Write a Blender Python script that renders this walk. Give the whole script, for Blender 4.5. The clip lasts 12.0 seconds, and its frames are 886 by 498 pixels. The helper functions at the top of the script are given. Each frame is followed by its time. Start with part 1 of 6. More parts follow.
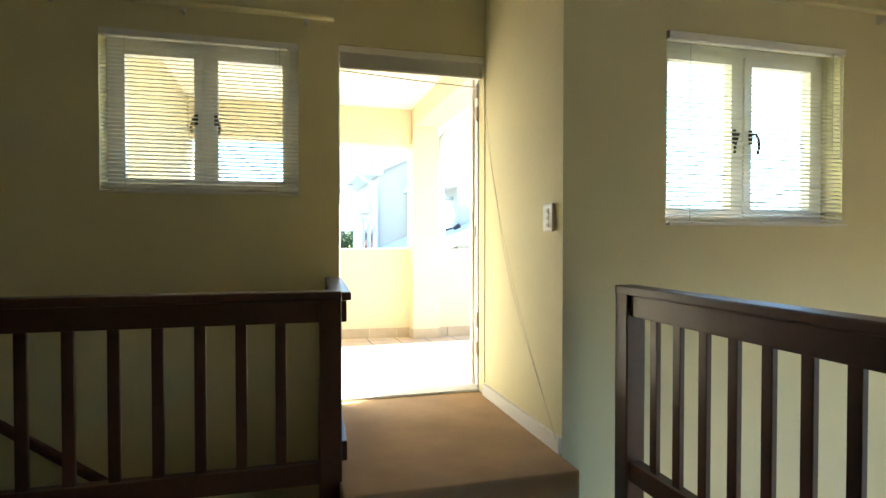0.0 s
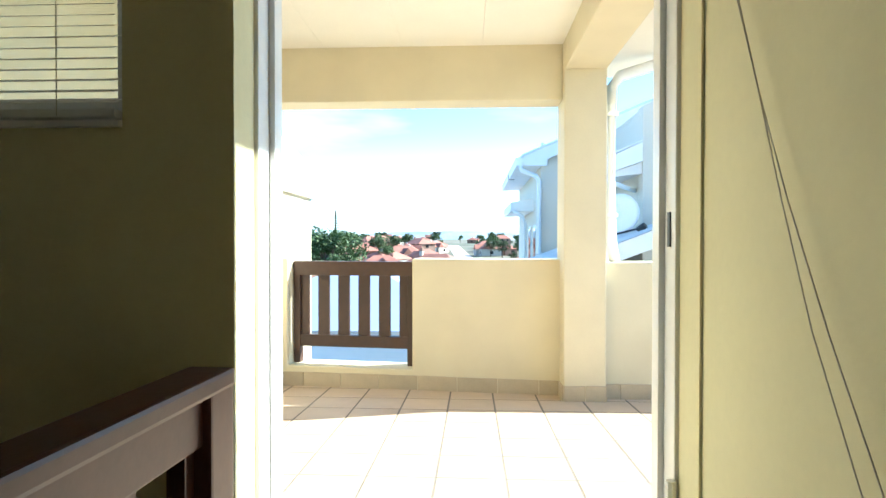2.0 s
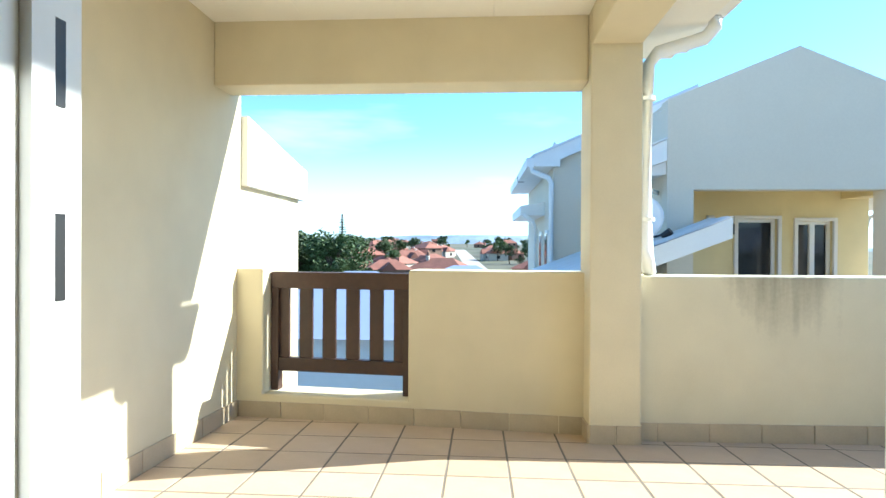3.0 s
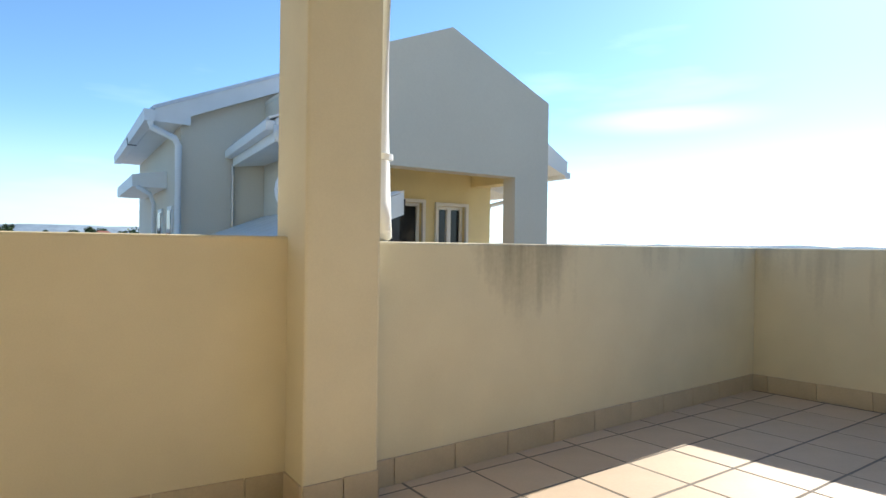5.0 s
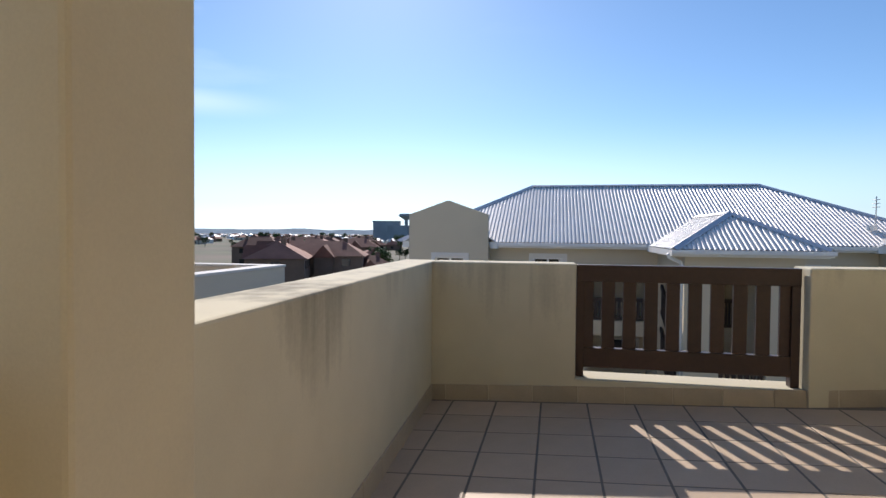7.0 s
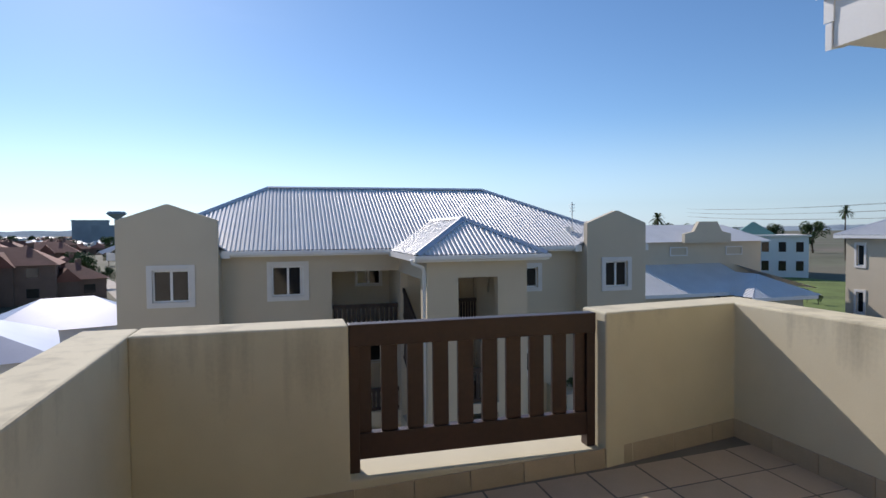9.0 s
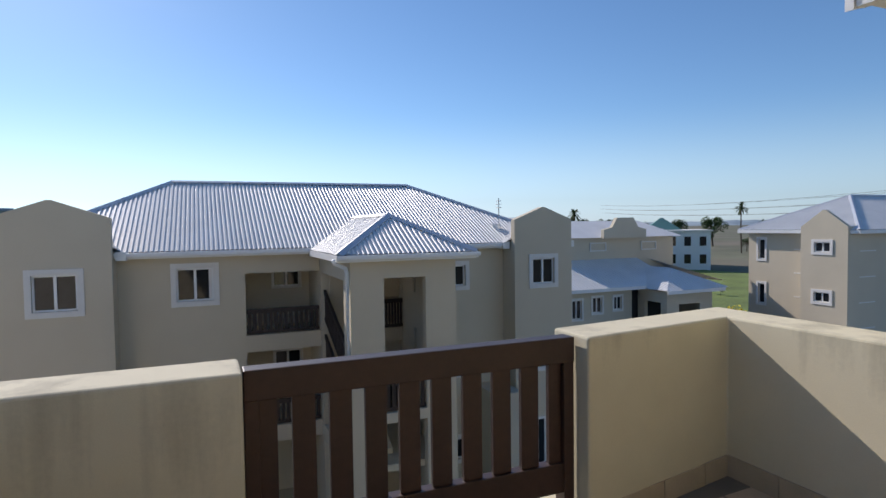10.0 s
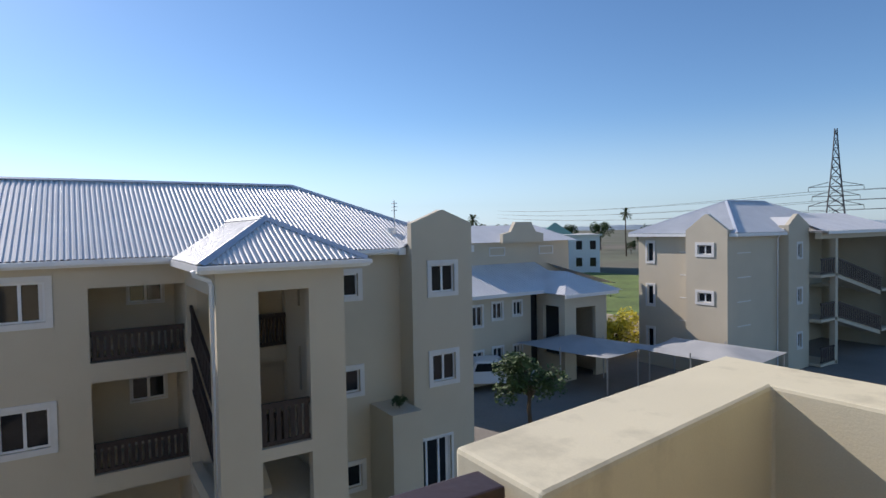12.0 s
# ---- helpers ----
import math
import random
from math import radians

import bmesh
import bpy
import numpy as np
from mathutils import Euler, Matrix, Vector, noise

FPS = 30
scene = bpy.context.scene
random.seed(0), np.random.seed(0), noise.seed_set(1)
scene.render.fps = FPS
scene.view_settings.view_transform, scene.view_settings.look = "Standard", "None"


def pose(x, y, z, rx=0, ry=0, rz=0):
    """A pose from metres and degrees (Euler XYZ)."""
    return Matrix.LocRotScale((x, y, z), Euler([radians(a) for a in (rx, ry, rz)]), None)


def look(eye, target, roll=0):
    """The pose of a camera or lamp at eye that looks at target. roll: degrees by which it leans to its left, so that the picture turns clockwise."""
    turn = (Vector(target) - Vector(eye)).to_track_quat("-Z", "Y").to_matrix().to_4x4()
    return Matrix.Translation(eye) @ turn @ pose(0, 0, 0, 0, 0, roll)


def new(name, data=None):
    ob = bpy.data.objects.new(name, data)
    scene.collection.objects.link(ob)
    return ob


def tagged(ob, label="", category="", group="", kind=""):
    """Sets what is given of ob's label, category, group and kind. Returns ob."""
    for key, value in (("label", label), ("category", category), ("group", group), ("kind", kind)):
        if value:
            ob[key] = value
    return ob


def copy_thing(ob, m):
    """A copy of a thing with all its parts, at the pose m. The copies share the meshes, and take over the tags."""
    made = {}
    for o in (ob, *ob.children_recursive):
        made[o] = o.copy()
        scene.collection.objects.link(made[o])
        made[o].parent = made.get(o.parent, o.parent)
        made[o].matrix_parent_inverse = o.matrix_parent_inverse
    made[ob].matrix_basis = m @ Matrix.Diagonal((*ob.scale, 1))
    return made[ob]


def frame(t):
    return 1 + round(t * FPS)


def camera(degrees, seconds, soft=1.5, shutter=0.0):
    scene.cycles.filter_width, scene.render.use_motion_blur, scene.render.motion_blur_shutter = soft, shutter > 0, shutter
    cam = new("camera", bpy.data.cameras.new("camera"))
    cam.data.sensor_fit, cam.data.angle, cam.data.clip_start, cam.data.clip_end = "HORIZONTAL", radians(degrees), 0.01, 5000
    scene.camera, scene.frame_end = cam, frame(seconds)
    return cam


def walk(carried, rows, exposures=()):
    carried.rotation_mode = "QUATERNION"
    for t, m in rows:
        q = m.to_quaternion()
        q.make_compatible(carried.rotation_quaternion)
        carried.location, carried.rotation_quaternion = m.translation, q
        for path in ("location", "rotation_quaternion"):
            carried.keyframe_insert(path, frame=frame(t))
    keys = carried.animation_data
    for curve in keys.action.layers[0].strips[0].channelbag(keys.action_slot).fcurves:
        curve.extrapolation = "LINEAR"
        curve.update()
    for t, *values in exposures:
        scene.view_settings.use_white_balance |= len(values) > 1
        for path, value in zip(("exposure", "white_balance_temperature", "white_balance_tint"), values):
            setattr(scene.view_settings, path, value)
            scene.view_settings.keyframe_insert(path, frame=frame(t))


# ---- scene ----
cam = camera(75.30, 12.0)
ROWS = [
    (0, -0.151, 0.090, 1.140, -15.19, -1.01, -0.01),
    (0.5, 0.122, 0.608, 1.130, -10.55, -1.02, -0.02),
    (1, 0.329, 1.177, 1.133, -5.71, -1.02, 0.01),
    (1.5, 0.511, 1.761, 1.106, -1.82, -0.52, 0.04),
    (2, 0.577, 2.279, 1.159, 2.98, -0.69, -0.07),
    (2.5, 0.565, 2.678, 1.195, 4.70, -0.38, -0.32),
    (4.3, 0.600, 3.930, 1.040, -15.60, -0.70, -0.80),
    (4.5, 0.592, 4.147, 1.007, -21.34, -0.59, -0.95),
    (5, 0.502, 4.490, 1.004, -33.51, -0.48, -0.86),
    (5.5, 0.387, 4.870, 0.995, -45.38, -0.56, -0.90),
    (6, 0.331, 5.223, 1.055, -56.39, -1.81, -1.31),
    (6.5, 0.351, 5.577, 1.128, -67.43, -1.78, -1.20),
    (7, 0.525, 5.824, 1.219, -79.01, -1.55, -0.52),
    (7.5, 0.686, 5.992, 1.323, -87.91, -1.48, -0.24),
    (7.7, 0.767, 6.042, 1.339, -91.00, -1.40, -0.15),
    (9.5, 2.105, 5.878, 1.533, -108.86, -2.12, 0.70),
    (10, 2.521, 5.783, 1.531, -112.66, -2.27, 0.80),
    (10.5, 2.910, 5.648, 1.539, -115.58, -2.35, 0.82),
    (11, 3.269, 5.412, 1.536, -118.13, -2.50, 0.84),
    (11.5, 3.648, 5.173, 1.513, -120.81, -2.37, 0.91),
    (12, 3.915, 4.857, 1.488, -122.58, -1.88, 1.02),
]
EXPOSURES = [(0.0, 3.4, 6600, 6), (0.8, 3.15, 6450, 5), (1.5, 2.72, 6050, 2), (2.5, 2.04, 5900, 2), (4.5, 1.1, 6500, 8), (5.5, 0.88, 6750, 12), (6.5, 0.4, 6700, 17), (7.5, 0.08, 6600, 17), (9.5, 0.05, 6550, 17), (12.0, 0.15, 6550, 17)]
walk(cam, [(t, pose(x, y, z, 90 + pitch, roll, yaw)) for t, x, y, z, yaw, pitch, roll in ROWS], EXPOSURES)

# ---- world, sun, exposure ----
SUN_DIR = Vector((0.955 * math.cos(radians(32)), 0.297 * math.cos(radians(32)), math.sin(radians(32)))).normalized()
world = bpy.data.worlds.new("sky")
scene.world = world
world.use_nodes = True
wn = world.node_tree
wn.nodes.clear()
w_out = wn.nodes.new("ShaderNodeOutputWorld")
w_bg = wn.nodes.new("ShaderNodeBackground")
w_sky = wn.nodes.new("ShaderNodeTexSky")
w_sky.sky_type = "NISHITA"
w_sky.sun_disc = False
w_sky.sun_elevation = radians(32)
w_sky.sun_rotation = math.atan2(SUN_DIR.x, SUN_DIR.y)
w_sky.dust_density, w_sky.air_density, w_sky.ozone_density = 0.18, 0.9, 3.0
w_bg.inputs["Strength"].default_value = 0.105
# thin high cloud streaks mixed into the sky
w_tc = wn.nodes.new("ShaderNodeTexCoord")
w_map = wn.nodes.new("ShaderNodeMapping")
w_map.inputs["Scale"].default_value = (1.2, 1.6, 7.0)
w_map.inputs["Rotation"].default_value = (0.0, radians(6), 0.4)
w_noise = wn.nodes.new("ShaderNodeTexNoise")
w_noise.inputs["Scale"].default_value, w_noise.inputs["Detail"].default_value = 1.7, 6.0
w_ramp = wn.nodes.new("ShaderNodeValToRGB")
w_ramp.color_ramp.elements[0].position, w_ramp.color_ramp.elements[1].position = 0.55, 0.90
w_ramp.color_ramp.elements[1].color = (0.40, 0.40, 0.40, 1)
w_mix = wn.nodes.new("ShaderNodeMixRGB")
w_mix.inputs["Color2"].default_value = (9.0, 9.3, 9.6, 1)
wn.links.new(w_tc.outputs["Generated"], w_map.inputs["Vector"])
wn.links.new(w_map.outputs["Vector"], w_noise.inputs["Vector"])
wn.links.new(w_noise.outputs["Fac"], w_ramp.inputs["Fac"])
# the streaks lie in the northern half of the sky, with one long bright bank in the north-east
w_north = wn.nodes.new("ShaderNodeVectorMath")
w_north.operation = "DOT_PRODUCT"
w_north.inputs[1].default_value = (0.10, 0.99, 0.0)
w_keep = wn.nodes.new("ShaderNodeMapRange")
w_keep.inputs["From Min"].default_value, w_keep.inputs["From Max"].default_value = 0.05, 0.65
w_sep = wn.nodes.new("ShaderNodeSeparateXYZ")
w_along = wn.nodes.new("ShaderNodeVectorMath")
w_along.operation = "DOT_PRODUCT"
w_along.inputs[1].default_value = (3.4, -4.8, 0.0)
w_rise = wn.nodes.new("ShaderNodeMath")
w_rise.operation = "MULTIPLY_ADD"
w_rise.inputs[1].default_value, w_rise.inputs[2].default_value = 38.0, -7.7
w_bank = wn.nodes.new("ShaderNodeCombineXYZ")
w_len = wn.nodes.new("ShaderNodeVectorMath")
w_len.operation = "LENGTH"
w_bankramp = wn.nodes.new("ShaderNodeMapRange")
w_bankramp.inputs["From Min"].default_value, w_bankramp.inputs["From Max"].default_value = 1.1, 0.1
w_bankramp.inputs["To Max"].default_value = 0.75
w_bankramp.interpolation_type = "SMOOTHSTEP"
w_banknoise = wn.nodes.new("ShaderNodeMath")
w_banknoise.operation = "MULTIPLY"
w_streaks = wn.nodes.new("ShaderNodeMath")
w_streaks.operation = "MULTIPLY"
w_both = wn.nodes.new("ShaderNodeMath")
w_both.operation = "MAXIMUM"
wn.links.new(w_tc.outputs["Generated"], w_north.inputs[0])
wn.links.new(w_north.outputs["Value"], w_keep.inputs["Value"])
wn.links.new(w_tc.outputs["Generated"], w_along.inputs[0])
wn.links.new(w_tc.outputs["Generated"], w_sep.inputs[0])
wn.links.new(w_sep.outputs["Z"], w_rise.inputs[0])
wn.links.new(w_along.outputs["Value"], w_bank.inputs["X"])
wn.links.new(w_rise.outputs[0], w_bank.inputs["Y"])
wn.links.new(w_bank.outputs[0], w_len.inputs[0])
wn.links.new(w_len.outputs["Value"], w_bankramp.inputs["Value"])
wn.links.new(w_bankramp.outputs[0], w_banknoise.inputs[0])
wn.links.new(w_noise.outputs["Fac"], w_banknoise.inputs[1])
wn.links.new(w_ramp.outputs["Color"], w_streaks.inputs[0])
wn.links.new(w_keep.outputs[0], w_streaks.inputs[1])
wn.links.new(w_streaks.outputs[0], w_both.inputs[0])
wn.links.new(w_banknoise.outputs[0], w_both.inputs[1])
wn.links.new(w_both.outputs[0], w_mix.inputs["Fac"])
wn.links.new(w_sky.outputs["Color"], w_mix.inputs["Color1"])
w_tint = wn.nodes.new("ShaderNodeMixRGB")
w_tint.blend_type = "MULTIPLY"
w_tint.inputs["Fac"].default_value = 1.0
w_tint.inputs["Color2"].default_value = (0.78, 0.935, 1.0, 1)
w_rich = wn.nodes.new("ShaderNodeHueSaturation")
w_rich.inputs["Saturation"].default_value, w_rich.inputs["Value"].default_value = 1.06, 1.12
wn.links.new(w_mix.outputs["Color"], w_rich.inputs["Color"])
wn.links.new(w_rich.outputs["Color"], w_tint.inputs["Color1"])
# pale blue haze low over the horizon; it keeps the brightness of the sky
w_low = wn.nodes.new("ShaderNodeMapRange")
w_low.interpolation_type = "SMOOTHSTEP"
w_low.inputs["From Min"].default_value, w_low.inputs["From Max"].default_value = 0.0, 0.20
w_low.inputs["To Min"].default_value, w_low.inputs["To Max"].default_value = 0.70, 0.0
w_haze = wn.nodes.new("ShaderNodeMixRGB")
w_haze.blend_type = "COLOR"
w_haze.inputs["Color2"].default_value = (0.60, 0.81, 1.0, 1)
wn.links.new(w_sep.outputs["Z"], w_low.inputs["Value"])
wn.links.new(w_low.outputs[0], w_haze.inputs["Fac"])
wn.links.new(w_tint.outputs["Color"], w_haze.inputs["Color1"])
wn.links.new(w_haze.outputs["Color"], w_bg.inputs["Color"])
wn.links.new(w_bg.outputs["Background"], w_out.inputs["Surface"])

sun = new("sun", bpy.data.lights.new("sun", "SUN"))
sun.data.energy, sun.data.angle, sun.data.color = 4.2, radians(0.53), (1.0, 0.95, 0.87)
sun.matrix_world = look(SUN_DIR * 60, (0, 0, 0))


# ---- materials ----
def material(name, colour, rough=0.7, metal=0.0, vary=0.12, scale=3.0, fine=60.0, bump=0.15, bump_dist=0.004, spec=0.5,
             stain=None, stain_scale=1.2, stain_at=(0.55, 0.75), stretch=(1, 1, 1), per_object=0.0):
    """Base colour with variation at two scales, fine relief and an optional second colour in patches."""
    m = bpy.data.materials.new(name)
    m.use_nodes = True
    n, l = m.node_tree.nodes, m.node_tree.links
    b = n["Principled BSDF"]
    b.inputs["Roughness"].default_value, b.inputs["Metallic"].default_value = rough, metal
    b.inputs["Specular IOR Level"].default_value = spec
    tc = n.new("ShaderNodeTexCoord")
    mp = n.new("ShaderNodeMapping")
    mp.inputs["Scale"].default_value = stretch
    l.new(tc.outputs["Object"], mp.inputs["Vector"])
    big = n.new("ShaderNodeTexNoise")
    big.inputs["Scale"].default_value, big.inputs["Detail"].default_value = scale, 5
    small = n.new("ShaderNodeTexNoise")
    small.inputs["Scale"].default_value, small.inputs["Detail"].default_value = fine, 4
    for t in (big, small):
        l.new(mp.outputs["Vector"], t.inputs["Vector"])
    add = n.new("ShaderNodeMath")
    add.operation = "ADD"
    half = n.new("ShaderNodeMath")
    half.operation = "MULTIPLY"
    half.inputs[1].default_value = 0.5
    l.new(small.outputs["Fac"], half.inputs[0])
    l.new(big.outputs["Fac"], add.inputs[0])
    l.new(half.outputs[0], add.inputs[1])
    ramp = n.new("ShaderNodeValToRGB")
    ramp.color_ramp.elements[0].position, ramp.color_ramp.elements[1].position = 0.45, 1.05
    lo = [c * (1 - vary) for c in colour]
    hi = [min(1.0, c * (1 + vary)) for c in colour]
    ramp.color_ramp.elements[0].color, ramp.color_ramp.elements[1].color = (*lo, 1), (*hi, 1)
    l.new(add.outputs[0], ramp.inputs["Fac"])
    col = ramp.outputs["Color"]
    if stain:
        sn = n.new("ShaderNodeTexNoise")
        sn.inputs["Scale"].default_value, sn.inputs["Detail"].default_value = stain_scale, 7
        l.new(tc.outputs["Object"], sn.inputs["Vector"])
        sr = n.new("ShaderNodeValToRGB")
        sr.color_ramp.elements[0].position, sr.color_ramp.elements[1].position = stain_at
        l.new(sn.outputs["Fac"], sr.inputs["Fac"])
        mx = n.new("ShaderNodeMixRGB")
        l.new(sr.outputs["Color"], mx.inputs["Fac"])
        l.new(col, mx.inputs["Color1"])
        mx.inputs["Color2"].default_value = (*stain, 1)
        col = mx.outputs["Color"]
    if per_object:
        oi = n.new("ShaderNodeObjectInfo")
        mr = n.new("ShaderNodeMapRange")
        mr.inputs["To Min"].default_value, mr.inputs["To Max"].default_value = 1 - per_object, 1 + per_object
        l.new(oi.outputs["Random"], mr.inputs["Value"])
        hs = n.new("ShaderNodeHueSaturation")
        l.new(mr.outputs["Result"], hs.inputs["Value"])
        l.new(col, hs.inputs["Color"])
        col = hs.outputs["Color"]
    l.new(col, b.inputs["Base Color"])
    bm_ = n.new("ShaderNodeBump")
    bm_.inputs["Strength"].default_value, bm_.inputs["Distance"].default_value = bump, bump_dist
    l.new(small.outputs["Fac"], bm_.inputs["Height"])
    l.new(bm_.outputs["Normal"], b.inputs["Normal"])
    return m


def glass(name, tint=(0.9, 0.95, 0.95), rough=0.0):
    m = bpy.data.materials.new(name)
    m.use_nodes = True
    n, l = m.node_tree.nodes, m.node_tree.links
    out = n["Material Output"]
    tr = n.new("ShaderNodeBsdfTransparent")
    tr.inputs["Color"].default_value = (*tint, 1)
    gl = n.new("ShaderNodeBsdfGlossy")
    gl.inputs["Roughness"].default_value = rough
    lw = n.new("ShaderNodeLayerWeight")
    pw = n.new("ShaderNodeMath")
    pw.operation = "POWER"
    pw.inputs[1].default_value = 4.0
    ma = n.new("ShaderNodeMath")
    ma.operation = "MULTIPLY_ADD"
    ma.inputs[1].default_value, ma.inputs[2].default_value = 0.7, 0.04
    l.new(lw.outputs["Facing"], pw.inputs[0])
    l.new(pw.outputs[0], ma.inputs[0])
    mx = n.new("ShaderNodeMixShader")
    l.new(ma.outputs[0], mx.inputs[0])
    l.new(tr.outputs[0], mx.inputs[1])
    l.new(gl.outputs[0], mx.inputs[2])
    l.new(mx.outputs[0], out.inputs["Surface"])
    return m


M_INWALL = material("cream_wall_paint", (0.68, 0.63, 0.385), 0.75, vary=0.04, bump=0.1)
M_CEIL = material("white_ceiling_board", (0.82, 0.80, 0.74), 0.8, vary=0.03)
M_PLASTER = material("cream_exterior_plaster", (0.645, 0.578, 0.415), 0.9, vary=0.06, fine=160, bump=0.18)
M_COPING = material("weathered_parapet_plaster", (0.66, 0.58, 0.42), 0.9, vary=0.08, fine=120, bump=0.4, stain=(0.17, 0.15, 0.11), stain_scale=3.0, stain_at=(0.58, 0.82))
M_GREY = material("grey_beige_plaster", (0.585, 0.513, 0.388), 0.9, vary=0.05, scale=0.6, fine=40, bump=0.2)
M_TRIM = material("white_plaster_surround", (0.72, 0.70, 0.66), 0.8, vary=0.05)
M_WHITE = material("white_painted_metal", (0.80, 0.80, 0.78), 0.45, vary=0.03, bump=0.03)
M_ALU = material("white_aluminium_frame", (0.78, 0.78, 0.76), 0.35, vary=0.03, bump=0.03)
M_WOOD = material("dark_brown_stained_timber", (0.046, 0.021, 0.014), 0.45, vary=0.35, scale=2.0, fine=30, bump=0.25, stretch=(1, 1, 1), per_object=0.15)
M_WOOD_IN = material("mahogany_varnished_timber", (0.062, 0.022, 0.012), 0.36, vary=0.35, scale=2.5, fine=40, bump=0.1, per_object=0.12)
M_CARPET = material("tan_carpet", (0.40, 0.27, 0.16), 0.95, vary=0.18, scale=4, fine=300, bump=0.8, bump_dist=0.006, spec=0.1)
M_TILE = material("buff_ceramic_tile", (0.54, 0.415, 0.295), 0.55, vary=0.08, scale=5, fine=70, bump=0.06, spec=0.3, per_object=0.06, stain=(0.40, 0.34, 0.27), stain_scale=2.2, stain_at=(0.55, 0.85))
M_SKIRT = material("buff_skirting_tile", (0.44, 0.365, 0.26), 0.5, vary=0.1, scale=6, fine=80, bump=0.1, per_object=0.07)
M_GROUT = material("dark_grout", (0.19, 0.165, 0.135), 0.95, vary=0.2, fine=200)
M_ROOF = material("galvanised_corrugated_sheet", (0.70, 0.70, 0.685), 0.45, metal=0.12, vary=0.08, scale=0.8, fine=12, bump=0.05)
M_FLASH = material("galvanised_flashing", (0.60, 0.62, 0.65), 0.4, metal=0.4, vary=0.06)
# near-black colour that paints the shade of unlit rooms
M_UNLIT = material("unlit_room_black", (0.03, 0.03, 0.03), 0.8)
M_GLASS = glass("window_glass")
M_PANE = material("dark_window_glass", (0.015, 0.017, 0.02), 0.05, vary=0.3, bump=0.0, spec=0.45)
M_SLAT = material("white_blind_slat", (0.80, 0.79, 0.74), 0.5, vary=0.03, bump=0.02)
M_PLASTIC = material("white_plastic", (0.80, 0.79, 0.75), 0.35, vary=0.02, bump=0.02)
M_BLACK = material("black_plastic", (0.02, 0.02, 0.02), 0.4)
M_STEEL = material("steel", (0.5, 0.5, 0.5), 0.35, metal=0.9)
M_CORD = material("grey_cord", (0.50, 0.47, 0.38), 0.8)


# ---- mesh helpers ----
def link(name, bm, mat, parent=None, smooth=False):
    me = bpy.data.meshes.new(name)
    bm.normal_update()
    bm.to_mesh(me)
    bm.free()
    if smooth:
        for p in me.polygons:
            p.use_smooth = True
    for mm in mat if isinstance(mat, (list, tuple)) else (mat,):
        me.materials.append(mm)
    ob = new(name, me)
    if parent is not None:
        ob.parent = parent
    return ob


def part(name, bm, mat, parent, label="", smooth=False):
    ob = link(name, bm, mat, parent, smooth)
    if label:
        tagged(ob, label)
    return ob


def thing(name, label, category, at=(0, 0, 0), group="", kind="", rz=0):
    ob = new(name)
    ob.matrix_world = pose(*at, 0, 0, rz)
    return tagged(ob, label, category, group, kind)


def add_box(bm, x0, x1, y0, y1, z0, z1, bevel=0.0, m=None):
    vs = [bm.verts.new((x, y, z)) for z in (z0, z1) for y in (y0, y1) for x in (x0, x1)]
    fs = [bm.faces.new([vs[i] for i in f]) for f in ((0, 2, 3, 1), (4, 5, 7, 6), (0, 1, 5, 4), (2, 6, 7, 3), (0, 4, 6, 2), (1, 3, 7, 5))]
    if bevel:
        es = {e for f in fs for e in f.edges}
        r = bmesh.ops.bevel(bm, geom=list(es), offset=bevel, segments=2, affect="EDGES", profile=0.6)
        vs = list({v for f in r["faces"] for v in f.verts} | {v for v in vs if v.is_valid})
    if m is not None:
        bmesh.ops.transform(bm, matrix=m, verts=[v for v in vs if v.is_valid])
    return vs


def box_bm(*a, bevel=0.0, m=None):
    bm = bmesh.new()
    add_box(bm, *a, bevel=bevel, m=m)
    return bm


def add_prism(bm, pts, axis, a, b):
    """A convex or simple polygon of 2D points, drawn out along an axis from a to b."""
    def at(p, v):
        return (v, p[0], p[1]) if axis == "x" else (p[0], v, p[1]) if axis == "y" else (p[0], p[1], v)
    lo = [bm.verts.new(at(p, a)) for p in pts]
    hi = [bm.verts.new(at(p, b)) for p in pts]
    n = len(pts)
    bm.faces.new(lo)
    bm.faces.new(list(reversed(hi)))
    for i in range(n):
        bm.faces.new((lo[i], hi[i], hi[(i + 1) % n], lo[(i + 1) % n]))
    bmesh.ops.recalc_face_normals(bm, faces=bm.faces[:])


def prism_bm(pts, axis, a, b):
    bm = bmesh.new()
    add_prism(bm, pts, axis, a, b)
    return bm


def add_tube(bm, pts, r, sides=10):
    """A round bar or pipe along a line of points, with closed ends."""
    pts = [Vector(p) for p in pts]
    rings = []
    for i, p in enumerate(pts):
        d = (pts[min(i + 1, len(pts) - 1)] - pts[max(i - 1, 0)]).normalized()
        q = d.to_track_quat("Z", "Y")
        rings.append([bm.verts.new(p + q @ Vector((r * math.cos(2 * math.pi * k / sides), r * math.sin(2 * math.pi * k / sides), 0))) for k in range(sides)])
    for a, b in zip(rings, rings[1:]):
        for k in range(sides):
            bm.faces.new((a[k], a[(k + 1) % sides], b[(k + 1) % sides], b[k]))
    bm.faces.new(list(reversed(rings[0])))
    bm.faces.new(rings[-1])


def tube_bm(pts, r, sides=10):
    bm = bmesh.new()
    add_tube(bm, pts, r, sides)
    return bm


